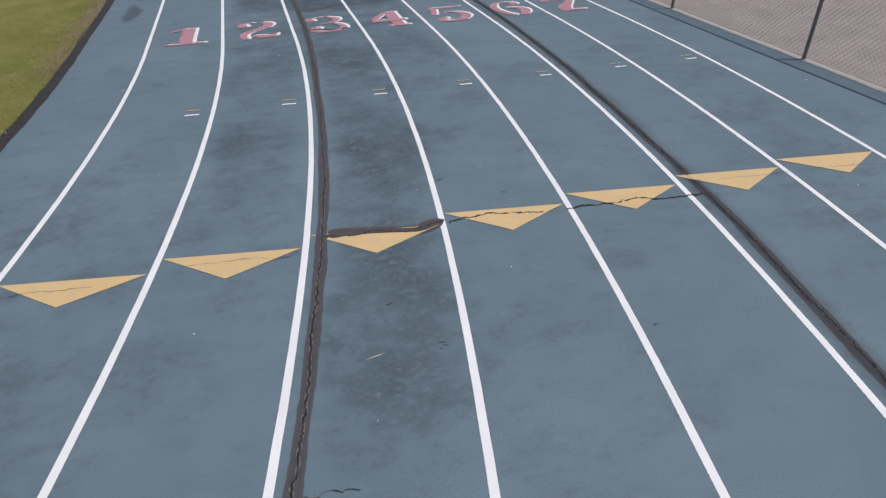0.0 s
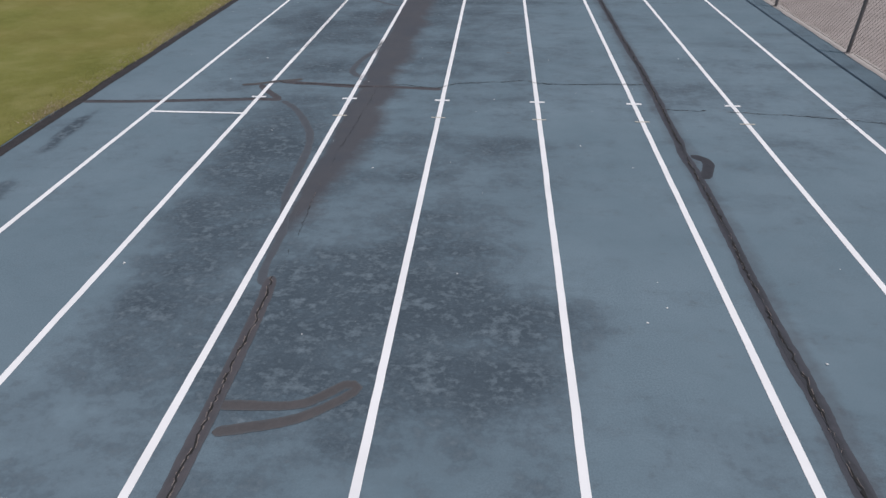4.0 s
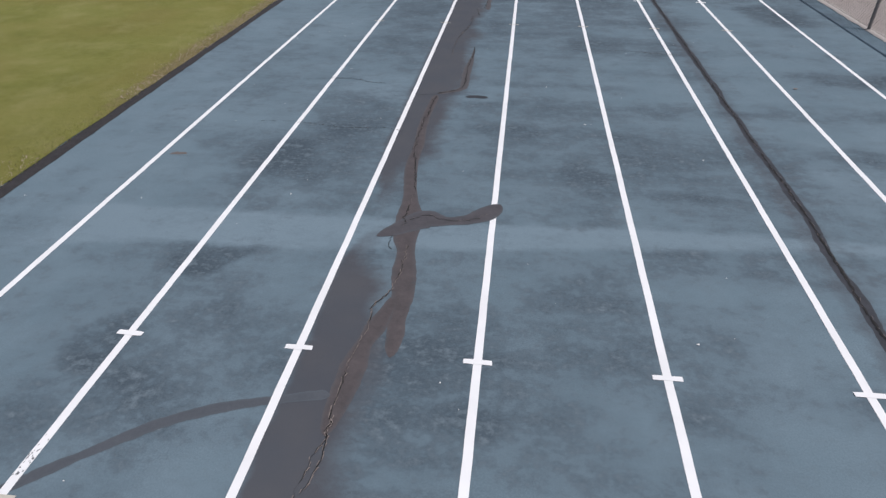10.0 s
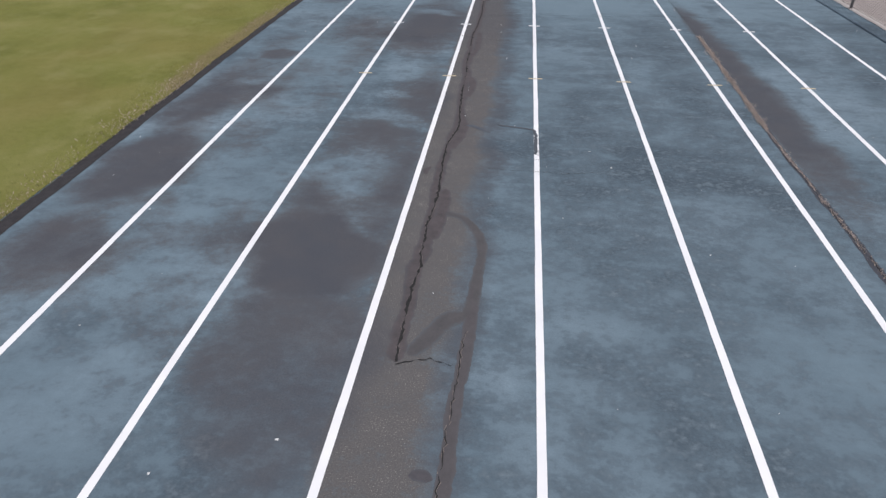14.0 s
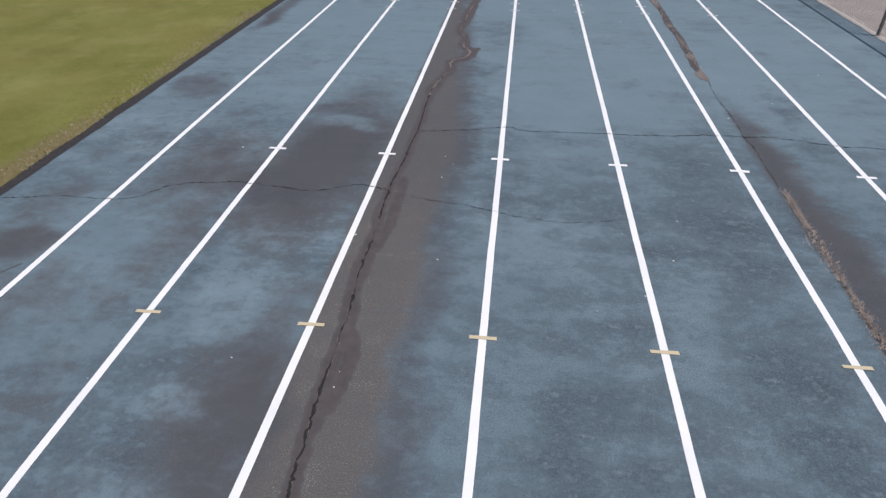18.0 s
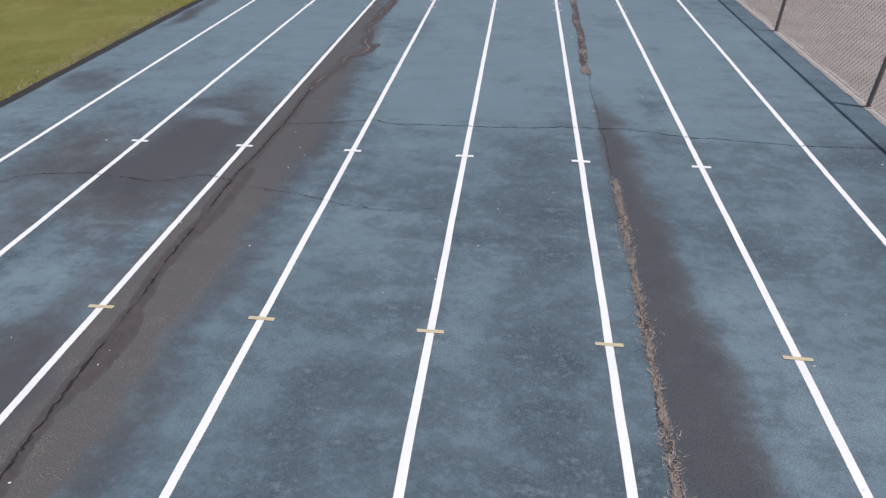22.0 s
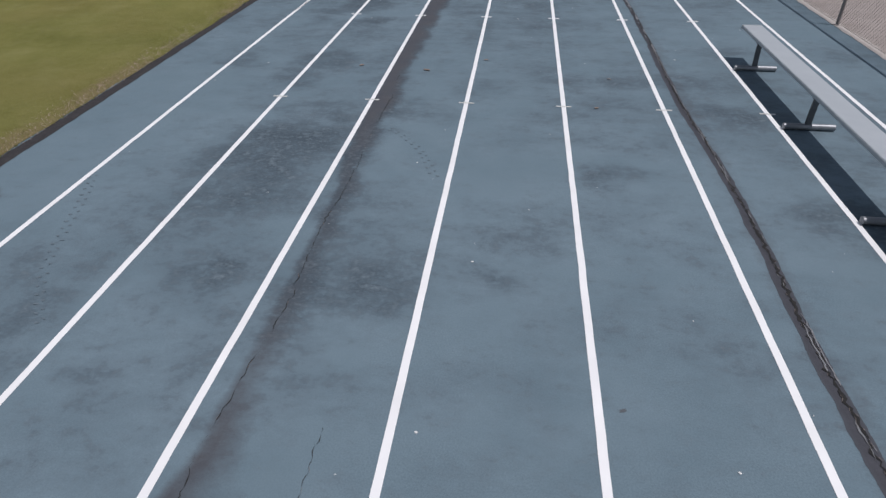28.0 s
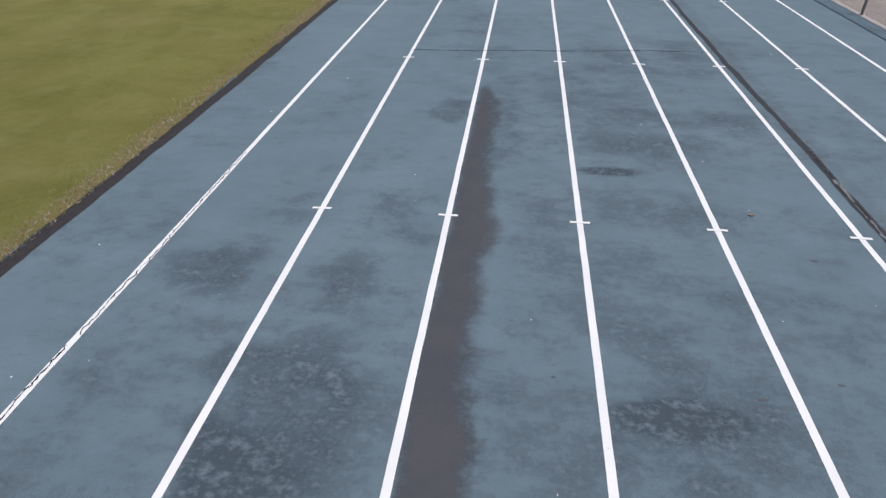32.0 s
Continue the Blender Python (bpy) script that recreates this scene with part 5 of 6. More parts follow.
# outer seam, beside the sixth line
seal([(5.5, -24), (5.49, -15.7), (5.495, -14.5), (5.475, -13), (5.465, -11.6), (5.495, -10.4), (5.505, -9), (5.525, -8), (5.545, -7), (5.545, -5.8), (5.585, -3.6), (5.59, -2.6), (5.63, -0.5), (5.62, 1.4), (5.62, 3.0), (5.63, 4.3)],
     0.043, TAR_DUSK, "long dark tar strip along the outer seam", 0.007, CRACK, 0.008, 0.2, broken=0.3, lips=0.6)
seal([(5.5, -24), (5.49, -15.7), (5.5, -14.5), (5.48, -13), (5.47, -11.6), (5.5, -10.4), (5.51, -9), (5.53, -8), (5.55, -7), (5.55, -5.8), (5.59, -3.6), (5.595, -2.6), (5.635, -0.5), (5.625, 1.4), (5.62, 3.0), (5.63, 4.3)],
     0.018, TAR_BLACK, "narrow black tar bead along the outer seam", 0, None, 0.01, 0.6, z=0.0026)
seal([(5.63, 4.25), (5.62, 4.9), (5.58, 5.6), (5.57, 6.5), (5.57, 7.1)], 0.045, TAR_BLACK, "tar strip broken open by weeds", 0.018, SOIL, 0.01, 0.3, broken=0.53)
seal([(5.58, 7.0), (5.61, 8.0), (5.63, 8.7), (5.66, 9.7), (5.64, 11), (5.63, 13), (5.62, 15.5), (5.61, 17.6)], 0.037, TAR_BLACK, "black tar strip along the outer seam", 0.007, CRACK, 0.012, 0.3, lips=0.5)
seal([(5.61, 17.4, 0.042), (5.6, 18.6, 0.046), (5.57, 20, 0.038), (5.54, 22.2, 0.026), (5.56, 23.2, 0.024), (5.58, 24.2, 0.014)], 0.03, TAR_DUSK, "broken tar strip filled with dry soil", 0.013, PALE_SOIL, 0.01, 0.4, broken=0.44)
crack([(5.56, 22.0), (5.56, 23.0), (5.58, 24.2), (5.6, 25.4), (5.6, 26.1), (5.57, 26.8), (5.6, 27.3), (5.58, 28.1), (5.6, 28.7)], 0.0032, "open crack along the outer seam")
seal([(5.59, 28.45, 0.008), (5.58, 28.75, 0.03), (5.58, 29.3, 0.05), (5.61, 30.4, 0.055), (5.61, 31.2, 0.055), (5.63, 32.2, 0.057), (5.63, 33.6, 0.055), (5.58, 34.7, 0.045)], 0.052, TAR_RED, "broad broken reddish tar strip filled with soil", 0.036, PALE_SOIL, 0.014, 0.35, broken=0.525, lips=0.7)
seal([(5.58, 34.6), (5.57, 37), (5.6, 38.4), (5.59, 39.8), (5.54, 41), (5.56, 43.2)], 0.042, TAR_DUSK, "dark purplish-grey tar strip with an open crack", 0, None, 0.006, 0.22)
crack([(5.59, 34.6), (5.58, 37), (5.61, 38.4), (5.6, 39.8), (5.55, 41), (5.57, 43.2)], 0.013, "open black crack in a tar strip", 0.008, broken=0.03, lips=0.3)
seal([(5.56, 43.1), (5.56, 44.8), (5.53, 46.6), (5.52, 48.4), (5.52, 51), (5.48, 53), (5.47, 56), (5.48, 62)], 0.034, TAR_BLACK, "black tar strip with a broken crust", 0, None, 0.006, 0.3)
for side, broken in ((0.016, 0.5), (-0.004, 0.55)):
    tagged(ribbon("crumbled_filling", [(5.59 + side, 34.8), (5.58 + side, 37), (5.61 + side, 38.4), (5.6 + side, 39.8), (5.55 + side, 41), (5.57 + side, 43)], 0.0036, GREY_CRUMB, CRACK_Z, 0.0004, 0.006, 0.8, 0.008, next(seq), broken=broken, wave=0.2), "pale grey crumbs in a tar strip", "crumbs", kind="stuff")
seam = [(5.57, 42.8), (5.57, 44.8), (5.54, 46.6), (5.525, 48.4), (5.525, 51)]
for side, broken in ((0.009, 0.49), (-0.011, 0.53), (0.0, 0.55)):
    tagged(ribbon("crumbled_filling", [(u + side, s) for u, s in seam], 0.0085, GREY_CRUMB, CRACK_Z, 0.0004, 0.004, 0.8, 0.008, next(seq), broken=broken, wave=0.2), "pale grey crumbs in the black outer seam", "crumbs", kind="stuff")
crack(seam, 0.007, "black groove along the outer seam", 0.012, broken=0.05)

# worn stretches of the painted lines: many small chips down to the surface
def worn_line(k, a, b, count, big):
    verts, faces = [], []
    for i in range(count):
        s = a + (b - a) * min(max(random.gauss(0.5, 0.24), 0), 1)
        u, r = k * LANE + random.uniform(-0.024, 0.024), big * random.uniform(0.3, 1.0)
        n = len(verts)
        for j in range(6):
            t = j * math.tau / 6
            q = r * random.uniform(0.4, 1.2)
            verts.append((u + max(min(q * math.cos(t), 0.026 - (u - k * LANE)), -0.026 - (u - k * LANE)), s + 1.6 * q * math.sin(t), 0.0031 + 0.000002 * i))
        faces.append(tuple(range(n, n + 6)))
    tagged(mesh_of("worn_line_patch", verts, faces, CHIP), "chipped worn stretch of a white lane line", "worn paint", kind="stuff")


for k, a, b, count, big in ((2, 0.3, 0.95, 330, 0.008), (2, -0.85, -0.6, 60, 0.007), (3, 21.35, 21.95, 110, 0.006), (1, 3.2, 4.4, 60, 0.006), (0, 4.3, 5.6, 90, 0.007), (1, 6.6, 6.95, 30, 0.006)):
    worn_line(k, a, b, count, big)
for pts in ([(1.05, 0.2), (1.08, 0.7), (1.055, 1.2), (1.08, 1.7), (1.06, 2.2), (1.075, 2.6), (1.05, 2.95)], [(1.075, 2.95), (1.055, 3.4), (1.08, 4.0), (1.06, 4.5)]):
    crack(pts, 0.0034, "hairline crack splitting a lane line", 0.008, broken=0.2)

# cross cracks further on
crack([(0.6, 11.0), (1.03, 11.01), (1.37, 10.95), (1.68, 10.92), (2.05, 10.95), (2.2, 10.88)], 0.0027)
crack([(0.2, 11.24), (0.4, 11.18), (0.58, 11.12)], 0.0024)
crack([(0.54, 12.26), (0.63, 12.28), (0.83, 12.33), (1.05, 12.39), (1.27, 12.39)], 0.003, broken=0.2)
crack([(1.03, 12.39), (1.27, 12.39), (1.4, 12.37), (1.48, 12.32), (1.59, 12.28), (1.81, 12.25)], 0.0046, broken=0.12)
crack([(1.7, 12.05), (1.83, 11.98), (1.95, 11.87), (2.08, 11.86)], 0.0024)
crack([(2.17, 11.94), (2.41, 11.98), (2.54, 12.07)], 0.0027)
crack([(3.97, 14.07), (4.3, 13.95), (4.62, 13.9)], 0.0024)
crack([(4.62, 13.9), (4.9, 13.86), (5.48, 13.79)], 0.0042, broken=0.12)
crack([(0.02, 14.34), (0.16, 14.24), (0.33, 14.13)], 0.0024)
seal([(2.8, 22.12), (3.1, 22.05), (3.19, 21.95), (3.19, 21.45)], 0.016, TAR_THIN, "dark scraped patch edge beside a lane line", ragged=0.4, z=0.0028)
seal([(2.4, 22.08), (2.55, 22.05), (2.74, 21.92)], 0.028, TAR_THIN, "thin tar stroke over bare asphalt", ragged=0.5)
crack([(2.36, 21.08), (2.6, 21.08), (2.83, 21.09), (3.2, 21.1), (3.45, 21.1), (3.7, 21.14)], 0.0024)
crack([(-0.9, 24.82), (-0.45, 24.91), (0.14, 24.95), (0.4, 25.22), (0.72, 25.29), (1.1, 25.34), (1.63, 25.25), (2.03, 25.41), (2.29, 25.33), (2.5, 25.27)], 0.0038, broken=0.25, lips=0.4)
crack([(2.5, 25.27), (2.68, 25.21), (2.92, 25.16), (3.21, 25.07), (3.75, 24.98), (4.25, 25.07)], 0.0026)
crack([(2.38, 26.58), (2.81, 26.67), (3.24, 26.78), (3.44, 26.71), (4.32, 26.73), (5.0, 26.78), (5.57, 26.82), (5.9, 26.81), (6.37, 26.69), (6.83, 26.66), (7.6, 26.6), (8.35, 26.62)], 0.005, "long dark cross crack over the outer lanes", broken=0.04)
crack([(0.1, 44.62), (0.41, 44.5), (0.66, 44.47), (0.99, 44.41), (1.37, 44.54), (1.57, 44.6)], 0.0018)
crack([(1.07, 54.1), (1.8, 54.12), (2.48, 54.18), (3.3, 54.25), (4.12, 54.35), (5.4, 54.4)], 0.009, broken=0.05)
seal([(-0.1, 24.0), (-0.45, 23.4), (-0.7, 22.8), (-0.85, 22.2)], 0.01, TAR_THIN, "faint tar line on the outer apron", ragged=0.5)

# ---- loose and small things ----
def scatter(name, mat, label, category, count, place, tall, wide, lean):
    """Many small blades as one mesh."""
    verts, faces = [], []
    for i in range(count):
        x, y, z = place()
        a = random.uniform(0, math.tau)
        h, w, l = tall * random.uniform(0.5, 1.2), wide * random.uniform(0.6, 1.3), lean * random.uniform(0.1, 1)
        dx, dy = math.cos(a), math.sin(a)
        n = len(verts)
        b = random.uniform(0, math.tau)
        verts += [(x - dx * w, y - dy * w, z), (x + dx * w, y + dy * w, z), (x + math.cos(b) * l, y + math.sin(b) * l, z + h)]
        faces.append((n, n + 1, n + 2))
    return tagged(mesh_of(name, verts, faces, mat), label, category, kind="stuff")


def weed_place(spans):
    def place():
        a, b, spread = random.choice(spans)
        s = random.uniform(a, b)
        u = np.interp(s, [4, 5.6, 7, 17, 20, 22.2, 24, 25.6, 27], [5.62, 5.58, 5.57, 5.61, 5.57, 5.54, 5.57, 5.6, 5.6])
        clump = 0.3 + 0.9 * abs(math.sin(s * 3.1) * math.sin(s * 7.7 + 1))
        return float(u) + random.gauss(0, spread) * clump, s + random.gauss(0, 0.03), 0.002
    return place


scatter("dry_weeds", STRAW, "dry straw-coloured weeds growing from the seam", "weeds", 6000, weed_place([(22.3, 25.7, 0.028)] * 4 + [(4.5, 6.9, 0.016), (17.2, 22.0, 0.012), (28.7, 34.6, 0.02)]), 0.022, 0.0022, 0.036)


def turf_place():
    s = random.uniform(-14, 60)
    w = abs(random.gauss(0, 0.28)) - 0.03
    d = min(s - BEND_S, 0)
    x = -BEND_R + math.sqrt((BEND_R + EDGE_U - w) ** 2 - d * d)
    return x, s, 0.008 + 0.018 * min(1, max(w, 0) / 0.2)


scatter("grass_fringe", BLADE, "short grass blades fringing the infield edge", "grass", 42000, turf_place, 0.02, 0.003, 0.02)
scatter("dry_fringe", STRAW, "dry tan grass along the infield edge", "grass", 15000,
        lambda: (lambda p: (-1.03 + (p[0] + 1.05) * 0.5 if p[1] > -7 else p[0] + 0.02, p[1] if math.sin(p[1] * 0.9) + 0.5 * math.sin(p[1] * 2.3) > 0.2 else p[1] + 1.5, p[2]))(turf_place()), 0.022, 0.003, 0.03)

flake_v, flake_f = [], []
for i in range(520):
    u, s = random.uniform(-0.8, 8.2), random.uniform(-17, 58)
    r = random.choice((0.003, 0.004, 0.004, 0.005, 0.007, 0.009))
    x, n = float(across(u, s)), len(flake_v)
    for j in range(5):
        a = j * math.tau / 5 + random.uniform(-0.4, 0.4)
        flake_v.append((x + r * math.cos(a) * random.uniform(0.6, 1.5), s + r * math.sin(a), 0.004))
    flake_v.append((x, s, 0.004 + r * 0.5))
    flake_f += [(n + j, n + (j + 1) % 5, n + 5) for j in range(5)]
tagged(mesh_of("white_flakes", flake_v, flake_f, FLAKE), "scattered white flakes and grit on the track", "litter", kind="stuff")


def leaf(u, s, size, turn, mat=LEAF):
    """A dry curled leaf."""
    verts, faces = [], []
    for i in range(9):
        t = i / 8
        w = size * 0.24 * math.sin(math.pi * t) ** 0.8 * (1 + 0.15 * math.sin(9 * t))
        h = 0.004 + size * 0.2 * (t - 0.5) ** 2
        verts += [(size * (t - 0.5), w, h + w * 0.25), (size * (t - 0.5), 0, h), (size * (t - 0.5), -w, h + w * 0.15)]
        if i:
            k = 3 * i
            faces += [(k - 3, k - 2, k + 1, k), (k - 2, k - 1, k + 2, k + 1)]
    ob = mesh_of("dead_leaf", verts, faces, mat, smooth=True)
    ob.matrix_world = pose(float(across(u, s)), s, 0.004, 0, 0, turn)
    return tagged(ob, "small dry brown leaf lying on the track", "leaf", "fallen leaves")


for u, s, size, turn in ((1.75, 41.92, 0.09, 40), (2.61, 41.81, 0.12, 160), (3.33, 42.28, 0.08, 10), (4.85, 41.68, 0.07, 170), (4.62, 40.73, 0.07, 20),
                         (6.55, 12.6, 0.07, 10), (4.6, 49.6, 0.07, 5)):
    leaf(u, s, size * 0.85, turn)
tagged(part("twig", tube((3.73, 35.855, 0.008), (3.81, 35.86, 0.012), 0.011, 7, taper=0.45), LEAF), "short brown twig lying across the lane", "twig")

# shoe scuffs
scuff_v, scuff_f = [], []
for path in ([(0.05, 38.7), (0.2, 38.3), (0.36, 37.8), (0.5, 37.4), (0.66, 37.1), (0.87, 36.8)], [(2.49, 39.98), (2.7, 39.75), (2.88, 39.48), (3.07, 39.0)]):
    for i, (u, s) in enumerate(smooth_line(path, 0.05)):
        n, side = len(scuff_v), 0.026 * (-1) ** i
        for j in range(8):
            a = j * math.tau / 8
            scuff_v.append((u + side + 0.017 * math.cos(a) * random.uniform(0.4, 1.4), s + 0.01 * math.sin(a) * random.uniform(0.4, 1.4), 0.0035))
        scuff_f.append(tuple(range(n, n + 8)))
tagged(mesh_of("scuff_marks", scuff_v, scuff_f, SCUFF), "rows of small dark scuff marks", "scuff marks", kind="stuff")



def smear(name, u, s, long, wide, turn, mat, label, category, group=""):
    """A flat irregular fleck or stain lying on the track."""
    pts = []
    for j in range(14):
        a = j * math.tau / 14
        q = random.uniform(0.6, 1.15)
        pts.append((long / 2 * q * math.cos(a), wide / 2 * q * math.sin(a)))
    verts = [(x, y, z) for z in (0.0, 0.0008) for x, y in pts]
    ob = mesh_of(name, verts, [tuple(range(14, 28))] + [(i, (i + 1) % 14, 14 + (i + 1) % 14, 14 + i) for i in range(14)], mat)
    ob.matrix_world = pose(float(across(u, s)), s, 0.0006, 0, 0, turn)
    return tagged(ob, label, category, group)


for u, s, long, wide, turn in ((2.73, -14.52, 0.05, 0.014, 20), (2.66, -14.56, 0.03, 0.01, -10), (3.04, -14.98, 0.05, 0.012, -15), (3.06, -15.01, 0.05, 0.008, -20), (3.03, -15.03, 0.03, 0.008, -10), (4.39, -15.22, 0.05, 0.016, 10), (3.28, -12.93, 0.1, 0.018, 8),
                               (2.85, -13.17, 0.06, 0.014, 15), (3.79, -13.32, 0.05, 0.018, -30), (2.81, -12.83, 0.05, 0.012, 5), (3.07, -13.09, 0.04, 0.012, 0)):
    smear("dark_scuff", u, s, long, wide, turn, TAR_BLACK, "short black scuff mark on the blue coat", "scuff", "black scuffs")
for u, s, size in ((4.4, 36.49, 0.05), (3.62, 35.39, 0.035), (3.63, 35.26, 0.04), (5.23, 26.65, 0.035), (4.55, 32.26, 0.06), (3.7, 45.14, 0.05), (3.13, 44.97, 0.03), (4.16, 45.23, 0.05), (4.35, 44.79, 0.04), (4.61, 45.64, 0.06),
                   (4.06, 45.95, 0.05), (4.08, 47.53, 0.06), (4.55, 47.69, 0.05), (2.94, 47.57, 0.04), (4.65, 52.68, 0.08), (3.39, 48.1, 0.04), (4.86, 48.97, 0.06)):
    smear("dark_spot", u, s, size, size * 0.5, random.uniform(-30, 30), CHIP, "small dark spot on the blue coat", "spot", "dark spots")
smear("white_scrape", 2.63, -14.98, 0.14, 0.007, 8, PALE_TAPE, "thin white scrape on the blue coat", "scrape")
smear("rust_stain", 0.16, 10.15, 0.2, 0.07, 4, RUST, "faint reddish-brown stain on the pale coat", "stain", "brown stains")
smear("rust_stain", 3.96, 0.42, 0.07, 0.035, 0, RUST, "faint reddish-brown stain on the blue coat", "stain", "brown stains")
tagged(part("twig", tube((0.2, 4.97, 0.008), (0.27, 5.1, 0.009), 0.006, 7, taper=0.6), BLACK_PLASTIC), "short black stick lying in the lane", "stick")

# sprinkler in the turf
head = tagged(new("sprinkler_head"), "small black sprinkler head standing in the grass", "sprinkler")
head.location = (-1.65, 4.68, 0.02)
part("body", tube((0, 0, -0.02), (0, 0, 0.05), 0.026, 14), BLACK_PLASTIC, head)
part("cap", tube((0, 0, 0.05), (0, 0, 0.064), 0.031, 14, taper=0.85), BLACK_PLASTIC, head)
part("nozzle", slab(-0.008, -0.036, 0.03, 0.008, -0.02, 0.044, 0.002), BLACK_PLASTIC, head)

# white post in the infield
pole = tagged(new("white_post"), "white painted round steel post standing in the grass", "post")
pole.location = (-3.3, 34.86, 0.02)
part("shaft", tube((0, 0, -0.02), (0, 0, 2.6), 0.055, 20), WHITE_STEEL, pole, smooth=False)
part("collar", tube((0, 0, 0.0), (0, 0, 0.03), 0.085, 20, taper=0.85), STRIP, pole, "concrete collar")
part("cap", tube((0, 0, 2.6), (0, 0, 2.63), 0.058, 20, taper=0.5), WHITE_STEEL, pole)

# ---- chain-link fence ----
FENCE_X, FENCE_H = 8.52, 1.22
fence = tagged(new("chain_link_fence"), "low weathered chain-link fence on round steel posts", "fence")
fence.location = (FENCE_X, 0, 0)
post_at = [-23.3, -20.2, -17.2, -14.15, -11.13, -8.1, -5.02, -2.25, 0.62, 3.29, 6.32, 9.3, 12.31, 15.4, 18.45, 21.5, 24.6, 27.7, 30.75, 33.93, 35.2, 38.12, 41.3, 44.48, 47.6, 50.8, 53.93, 57.0, 60.1, 63.2, 66.3]


def post(s):
    thick = s == 33.93
    r = 0.04 if thick else 0.025
    bm = tube((0, s, -0.02), (0, s, FENCE_H - 0.02 + (0.05 if thick else 0)), r, 14)
    ob = part("post", bm, GALV, fence, smooth=False)
    part("cap", tube((0, s, ob.dimensions.z - 0.02), (0, s, ob.dimensions.z + 0.02), r * 1.1, 14, taper=0.5), GALV, ob)
    part("footing", tube((0, s, -0.01), (0, s, 0.012), r * 2.0, 12, taper=0.85), STRIP, ob)
    if thick or s == 35.2:
        for h in (0.22, 0.62, 1.0):
            part("collar", tube((0, s, h), (0, s, h + 0.035), r * 1.18, 14), GALV, ob)


def wire_panel(a, b):
    """Crossed wires between two posts, thin three-sided rods in both diagonals."""
    verts, faces = [], []
    low, high, pitch = 0.03, FENCE_H - 0.03, 0.072
    rise = high - low
    for way, off, r in ((1, 0.002, 0.0009), (-1, -0.002, 0.0019)):
        k = a - rise
        while k < b:
            s0 = k
            z0, z1 = (low, high) if way > 0 else (high, low)
            t0, t1 = max(0, (a - s0) / rise), min(1, (b - s0) / rise)
            if t1 - t0 > 0.02:
                p, q = (s0 + t0 * rise, z0 + t0 * (z1 - z0)), (s0 + t1 * rise, z0 + t1 * (z1 - z0))
                n = len(verts)
                for s, z in (p, q):
                    verts += [(off - r, s, z - r * 0.6), (off + r, s, z - r * 0.6), (off, s, z + r * 1.1)]
                faces += [(n, n + 1, n + 4, n + 3), (n + 1, n + 2, n + 5, n + 4), (n + 2, n, n + 3, n + 5)]
            k += pitch
    mesh_of("wire_mesh", verts, faces, WIRE, fence, "diamond wire mesh")


for s in post_at:
    post(s)
for a, b in zip(post_at, post_at[1:]):
    if a == 33.93:
        continue
    wire_panel(a + 0.03, b - 0.03)
    part("top_rail", tube((0, a, FENCE_H), (0, b, FENCE_H), 0.021, 10), GALV, fence)
    part("bottom_wire", tube((0, a, 0.035), (0, b, 0.035), 0.0022, 6), WIRE, fence)

# ---- gate leaf standing ajar ----
gate = tagged(new("fence_gate"), "narrow chain-link gate leaf standing ajar by its post", "gate")
gate.matrix_world = pose(8.5, 34.0, 0, 0, 0, -28.5)
for y in (0.03, 1.0):
    part("stile", tube((0, y, 0.06), (0, y, 1.2), 0.021, 12), GALV, gate)
for z in (0.08, 1.19):
    part("rail", tube((0, 0.03, z), (0, 1.0, z), 0.019, 12), GALV, gate)
gv, gf = [], []
for way in (1, -1):
    for i in range(-16, 15):
        y0 = i * 0.072
        t0, t1 = max(0, (0.04 - y0) / 1.1), min(1, (0.99 - y0) / 1.1)
        if t1 - t0 > 0.03:
            n = len(gv)
            for t in (t0, t1):
                y, z = y0 + 1.1 * t, 0.09 + 1.1 * (t if way > 0 else 1 - t)
                gv += [(0.002 * way - 0.0024, y, z), (0.002 * way + 0.0024, y, z), (0.002 * way, y, z + 0.004)]
            gf += [(n, n + 1, n + 4, n + 3), (n + 1, n + 2, n + 5, n + 4), (n + 2, n, n + 3, n + 5)]
mesh_of("wire_mesh", gv, gf, WIRE, gate, "diamond wire mesh")
for z in (0.25, 0.95):
    part("hinge", slab(-0.03, -0.03, z, 0.03, 0.03, z + 0.05, 0.004), GALV, gate)

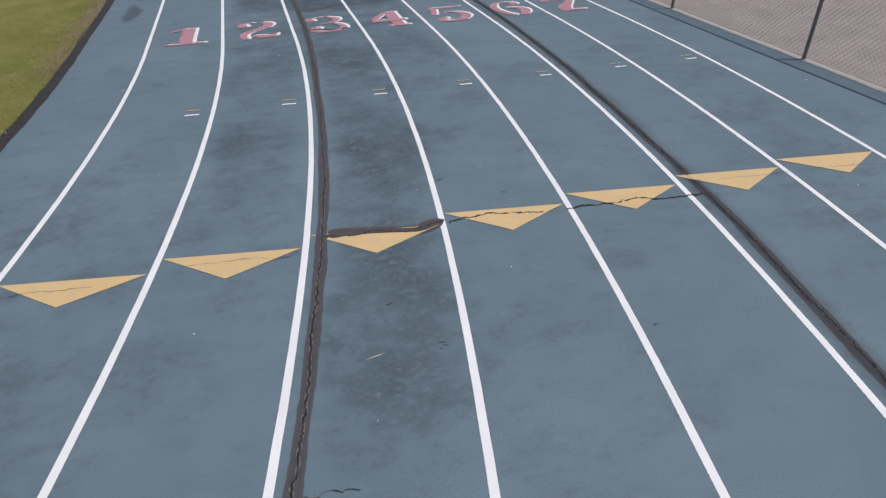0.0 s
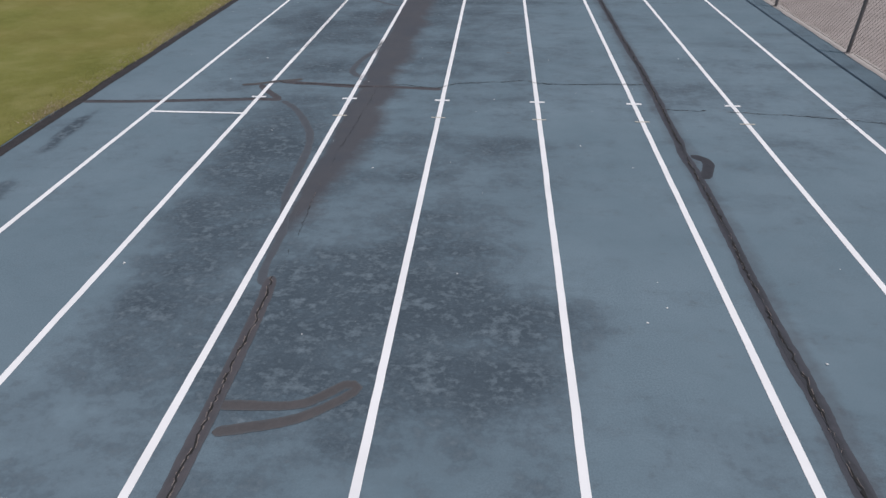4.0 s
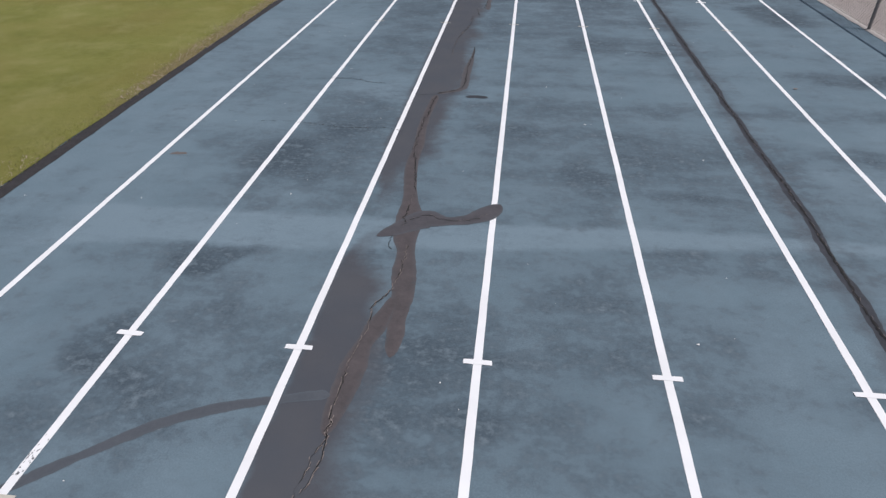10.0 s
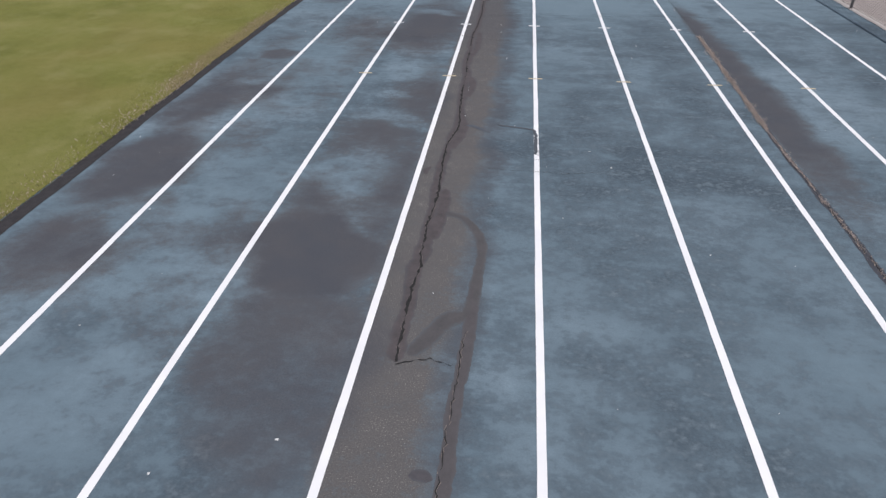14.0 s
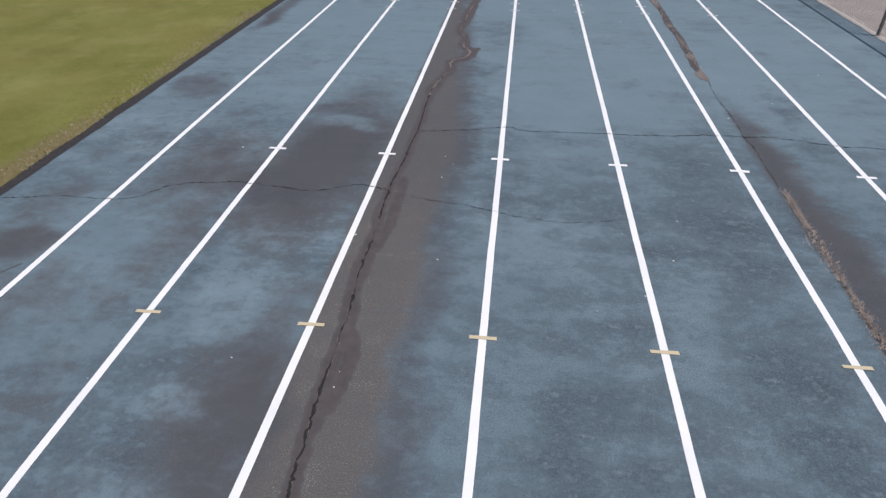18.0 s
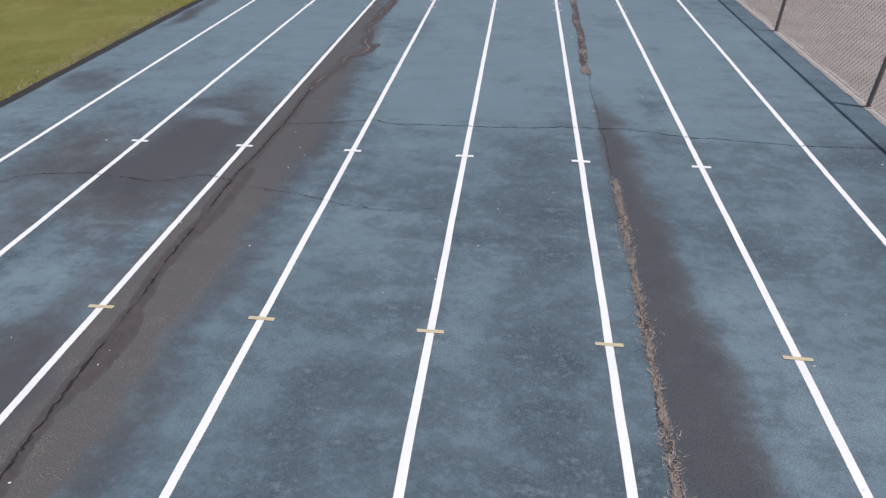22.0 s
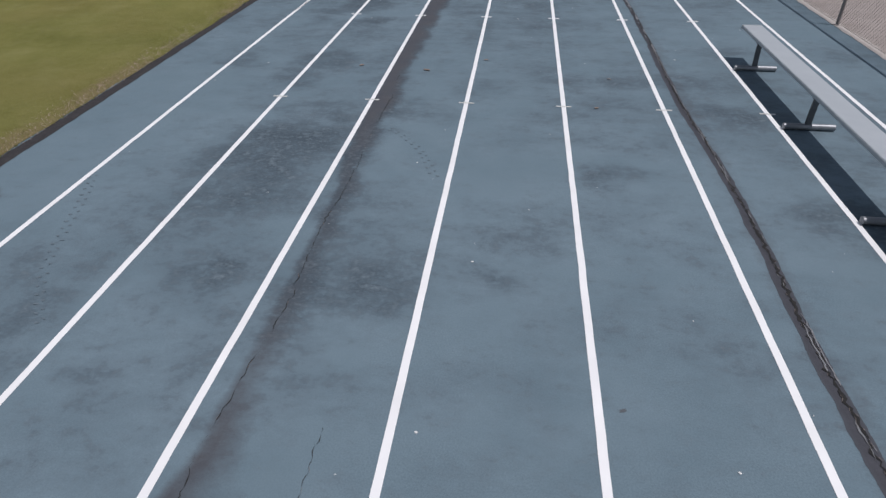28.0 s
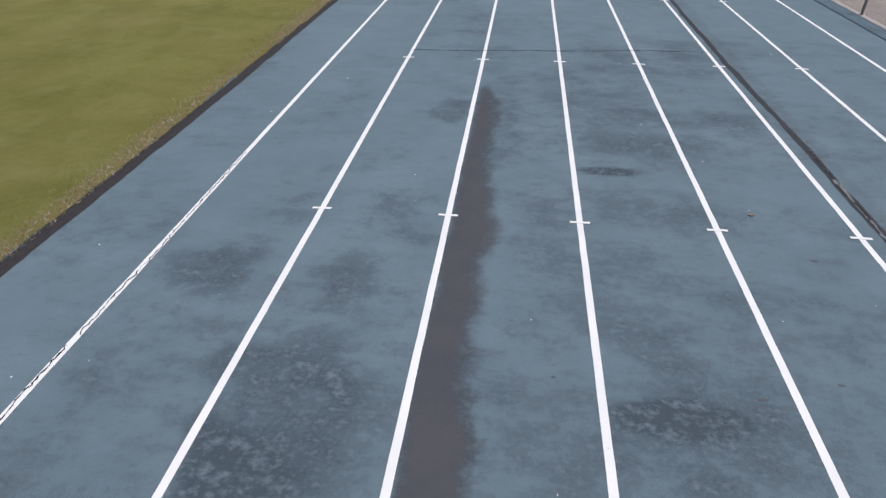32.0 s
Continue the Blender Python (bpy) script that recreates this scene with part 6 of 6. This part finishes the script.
# ---- bench and folding chair ----
bench = tagged(new("team_bench"), "long backless aluminium bench on three steel legs", "bench")
bench.location = (6.665, 40.39, 0)
seat = part("seat", slab(-0.12, -2.28, 0.388, 0.12, 2.27, 0.43, 0.006), ALU, bench, "grey aluminium plank")
for s in (-2.28, 2.27):
    part("end_cap", slab(-0.123, s - 0.008, 0.384, 0.123, s + 0.008, 0.434, 0.003), ALU, seat, "pale end cap")
for s in (-1.83, -0.02, 1.79):
    bm, rings = bmesh.new(), []
    for x, y, z in smooth_line([(-0.01, 0.0, 0.05), (-0.02, -0.02, 0.14), (-0.05, -0.09, 0.28), (-0.07, -0.15, 0.39)], 0.04):
        rings.append([bm.verts.new((x + a, s + y + d, z)) for a, d in ((-0.028, -0.012), (0.028, -0.012), (0.028, 0.012), (-0.028, 0.012))])
    for low, high in zip(rings, rings[1:]):
        for k in range(4):
            bm.faces.new((low[k], low[(k + 1) % 4], high[(k + 1) % 4], high[k]))
    leg = part("leg", bm, LEG, bench, "dark bent flat steel upright")
    part("foot_tube", tube((-0.24, s, 0.034), (0.25, s, 0.034), 0.032, 16), PIPE, leg, "round grey steel foot")
    part("bracket", slab(-0.11, s - 0.18, 0.376, 0.11, s - 0.12, 0.388, 0.002), LEG, leg)

chair = tagged(new("folding_chair"), "folding chair with a green padded seat and dark steel frame", "chair")
chair.matrix_world = pose(6.74, 37.87, 0, 0, 0, -10)
bm = bmesh.new()
rings = []
for z, grow in ((0.378, -0.012), (0.385, 0.0), (0.408, 0.0), (0.418, -0.014), (0.421, -0.06)):
    ring = []
    for k in range(32):
        a = k * math.tau / 32
        ca, sa = math.cos(a), math.sin(a)
        q = (abs(ca) ** 4 + abs(sa) ** 4) ** -0.25
        ring.append(bm.verts.new((-0.035 + (0.22 + grow) * q * ca, (0.218 + grow) * q * sa, z)))
    rings.append(ring)
for low, high in zip(rings, rings[1:]):
    for k in range(32):
        bm.faces.new((low[k], low[(k + 1) % 32], high[(k + 1) % 32], high[k]))
bm.faces.new(rings[-1])
bm.faces.new(rings[0][::-1])
part("seat", bm, CHAIR_GREEN, chair, "green vinyl pad", True)
for y in (-0.232, 0.232):
    part("front_leg", tube((-0.225, y, 0.0), (0.21, y, 0.8), 0.0125, 10), CHAIR_FRAME, chair)
    part("rear_leg", tube((0.24, y * 0.94, 0.0), (-0.17, y * 0.94, 0.38), 0.0125, 10), CHAIR_FRAME, chair)
    part("hinge_link", tube((0.215, y * 0.97, 0.02), (0.02, y, 0.44), 0.006, 8), CHAIR_FRAME, chair)
for x, z, w in ((-0.17, 0.1, 0.232), (0.16, 0.065, 0.218), (-0.16, 0.37, 0.218), (0.21, 0.8, 0.232)):
    part("crossbar", tube((x, -w, z), (x, w, z), 0.009, 8), CHAIR_FRAME, chair)
back = part("backrest", slab(-0.01, -0.22, -0.085, 0.012, 0.22, 0.085, 0.008), CHAIR_GREEN, chair, "green vinyl back pad")
back.matrix_local = Matrix.Translation((0.165, 0, 0.69)) @ pose(0, 0, 0, 0, 28.5, 0)
for y in (-0.232, 0.232):
    for x in (-0.225, 0.24):
        part("foot_cap", tube((x, y if x < 0 else y * 0.94, 0), (x, y if x < 0 else y * 0.94, 0.02), 0.016, 8), BLACK_PLASTIC, chair)
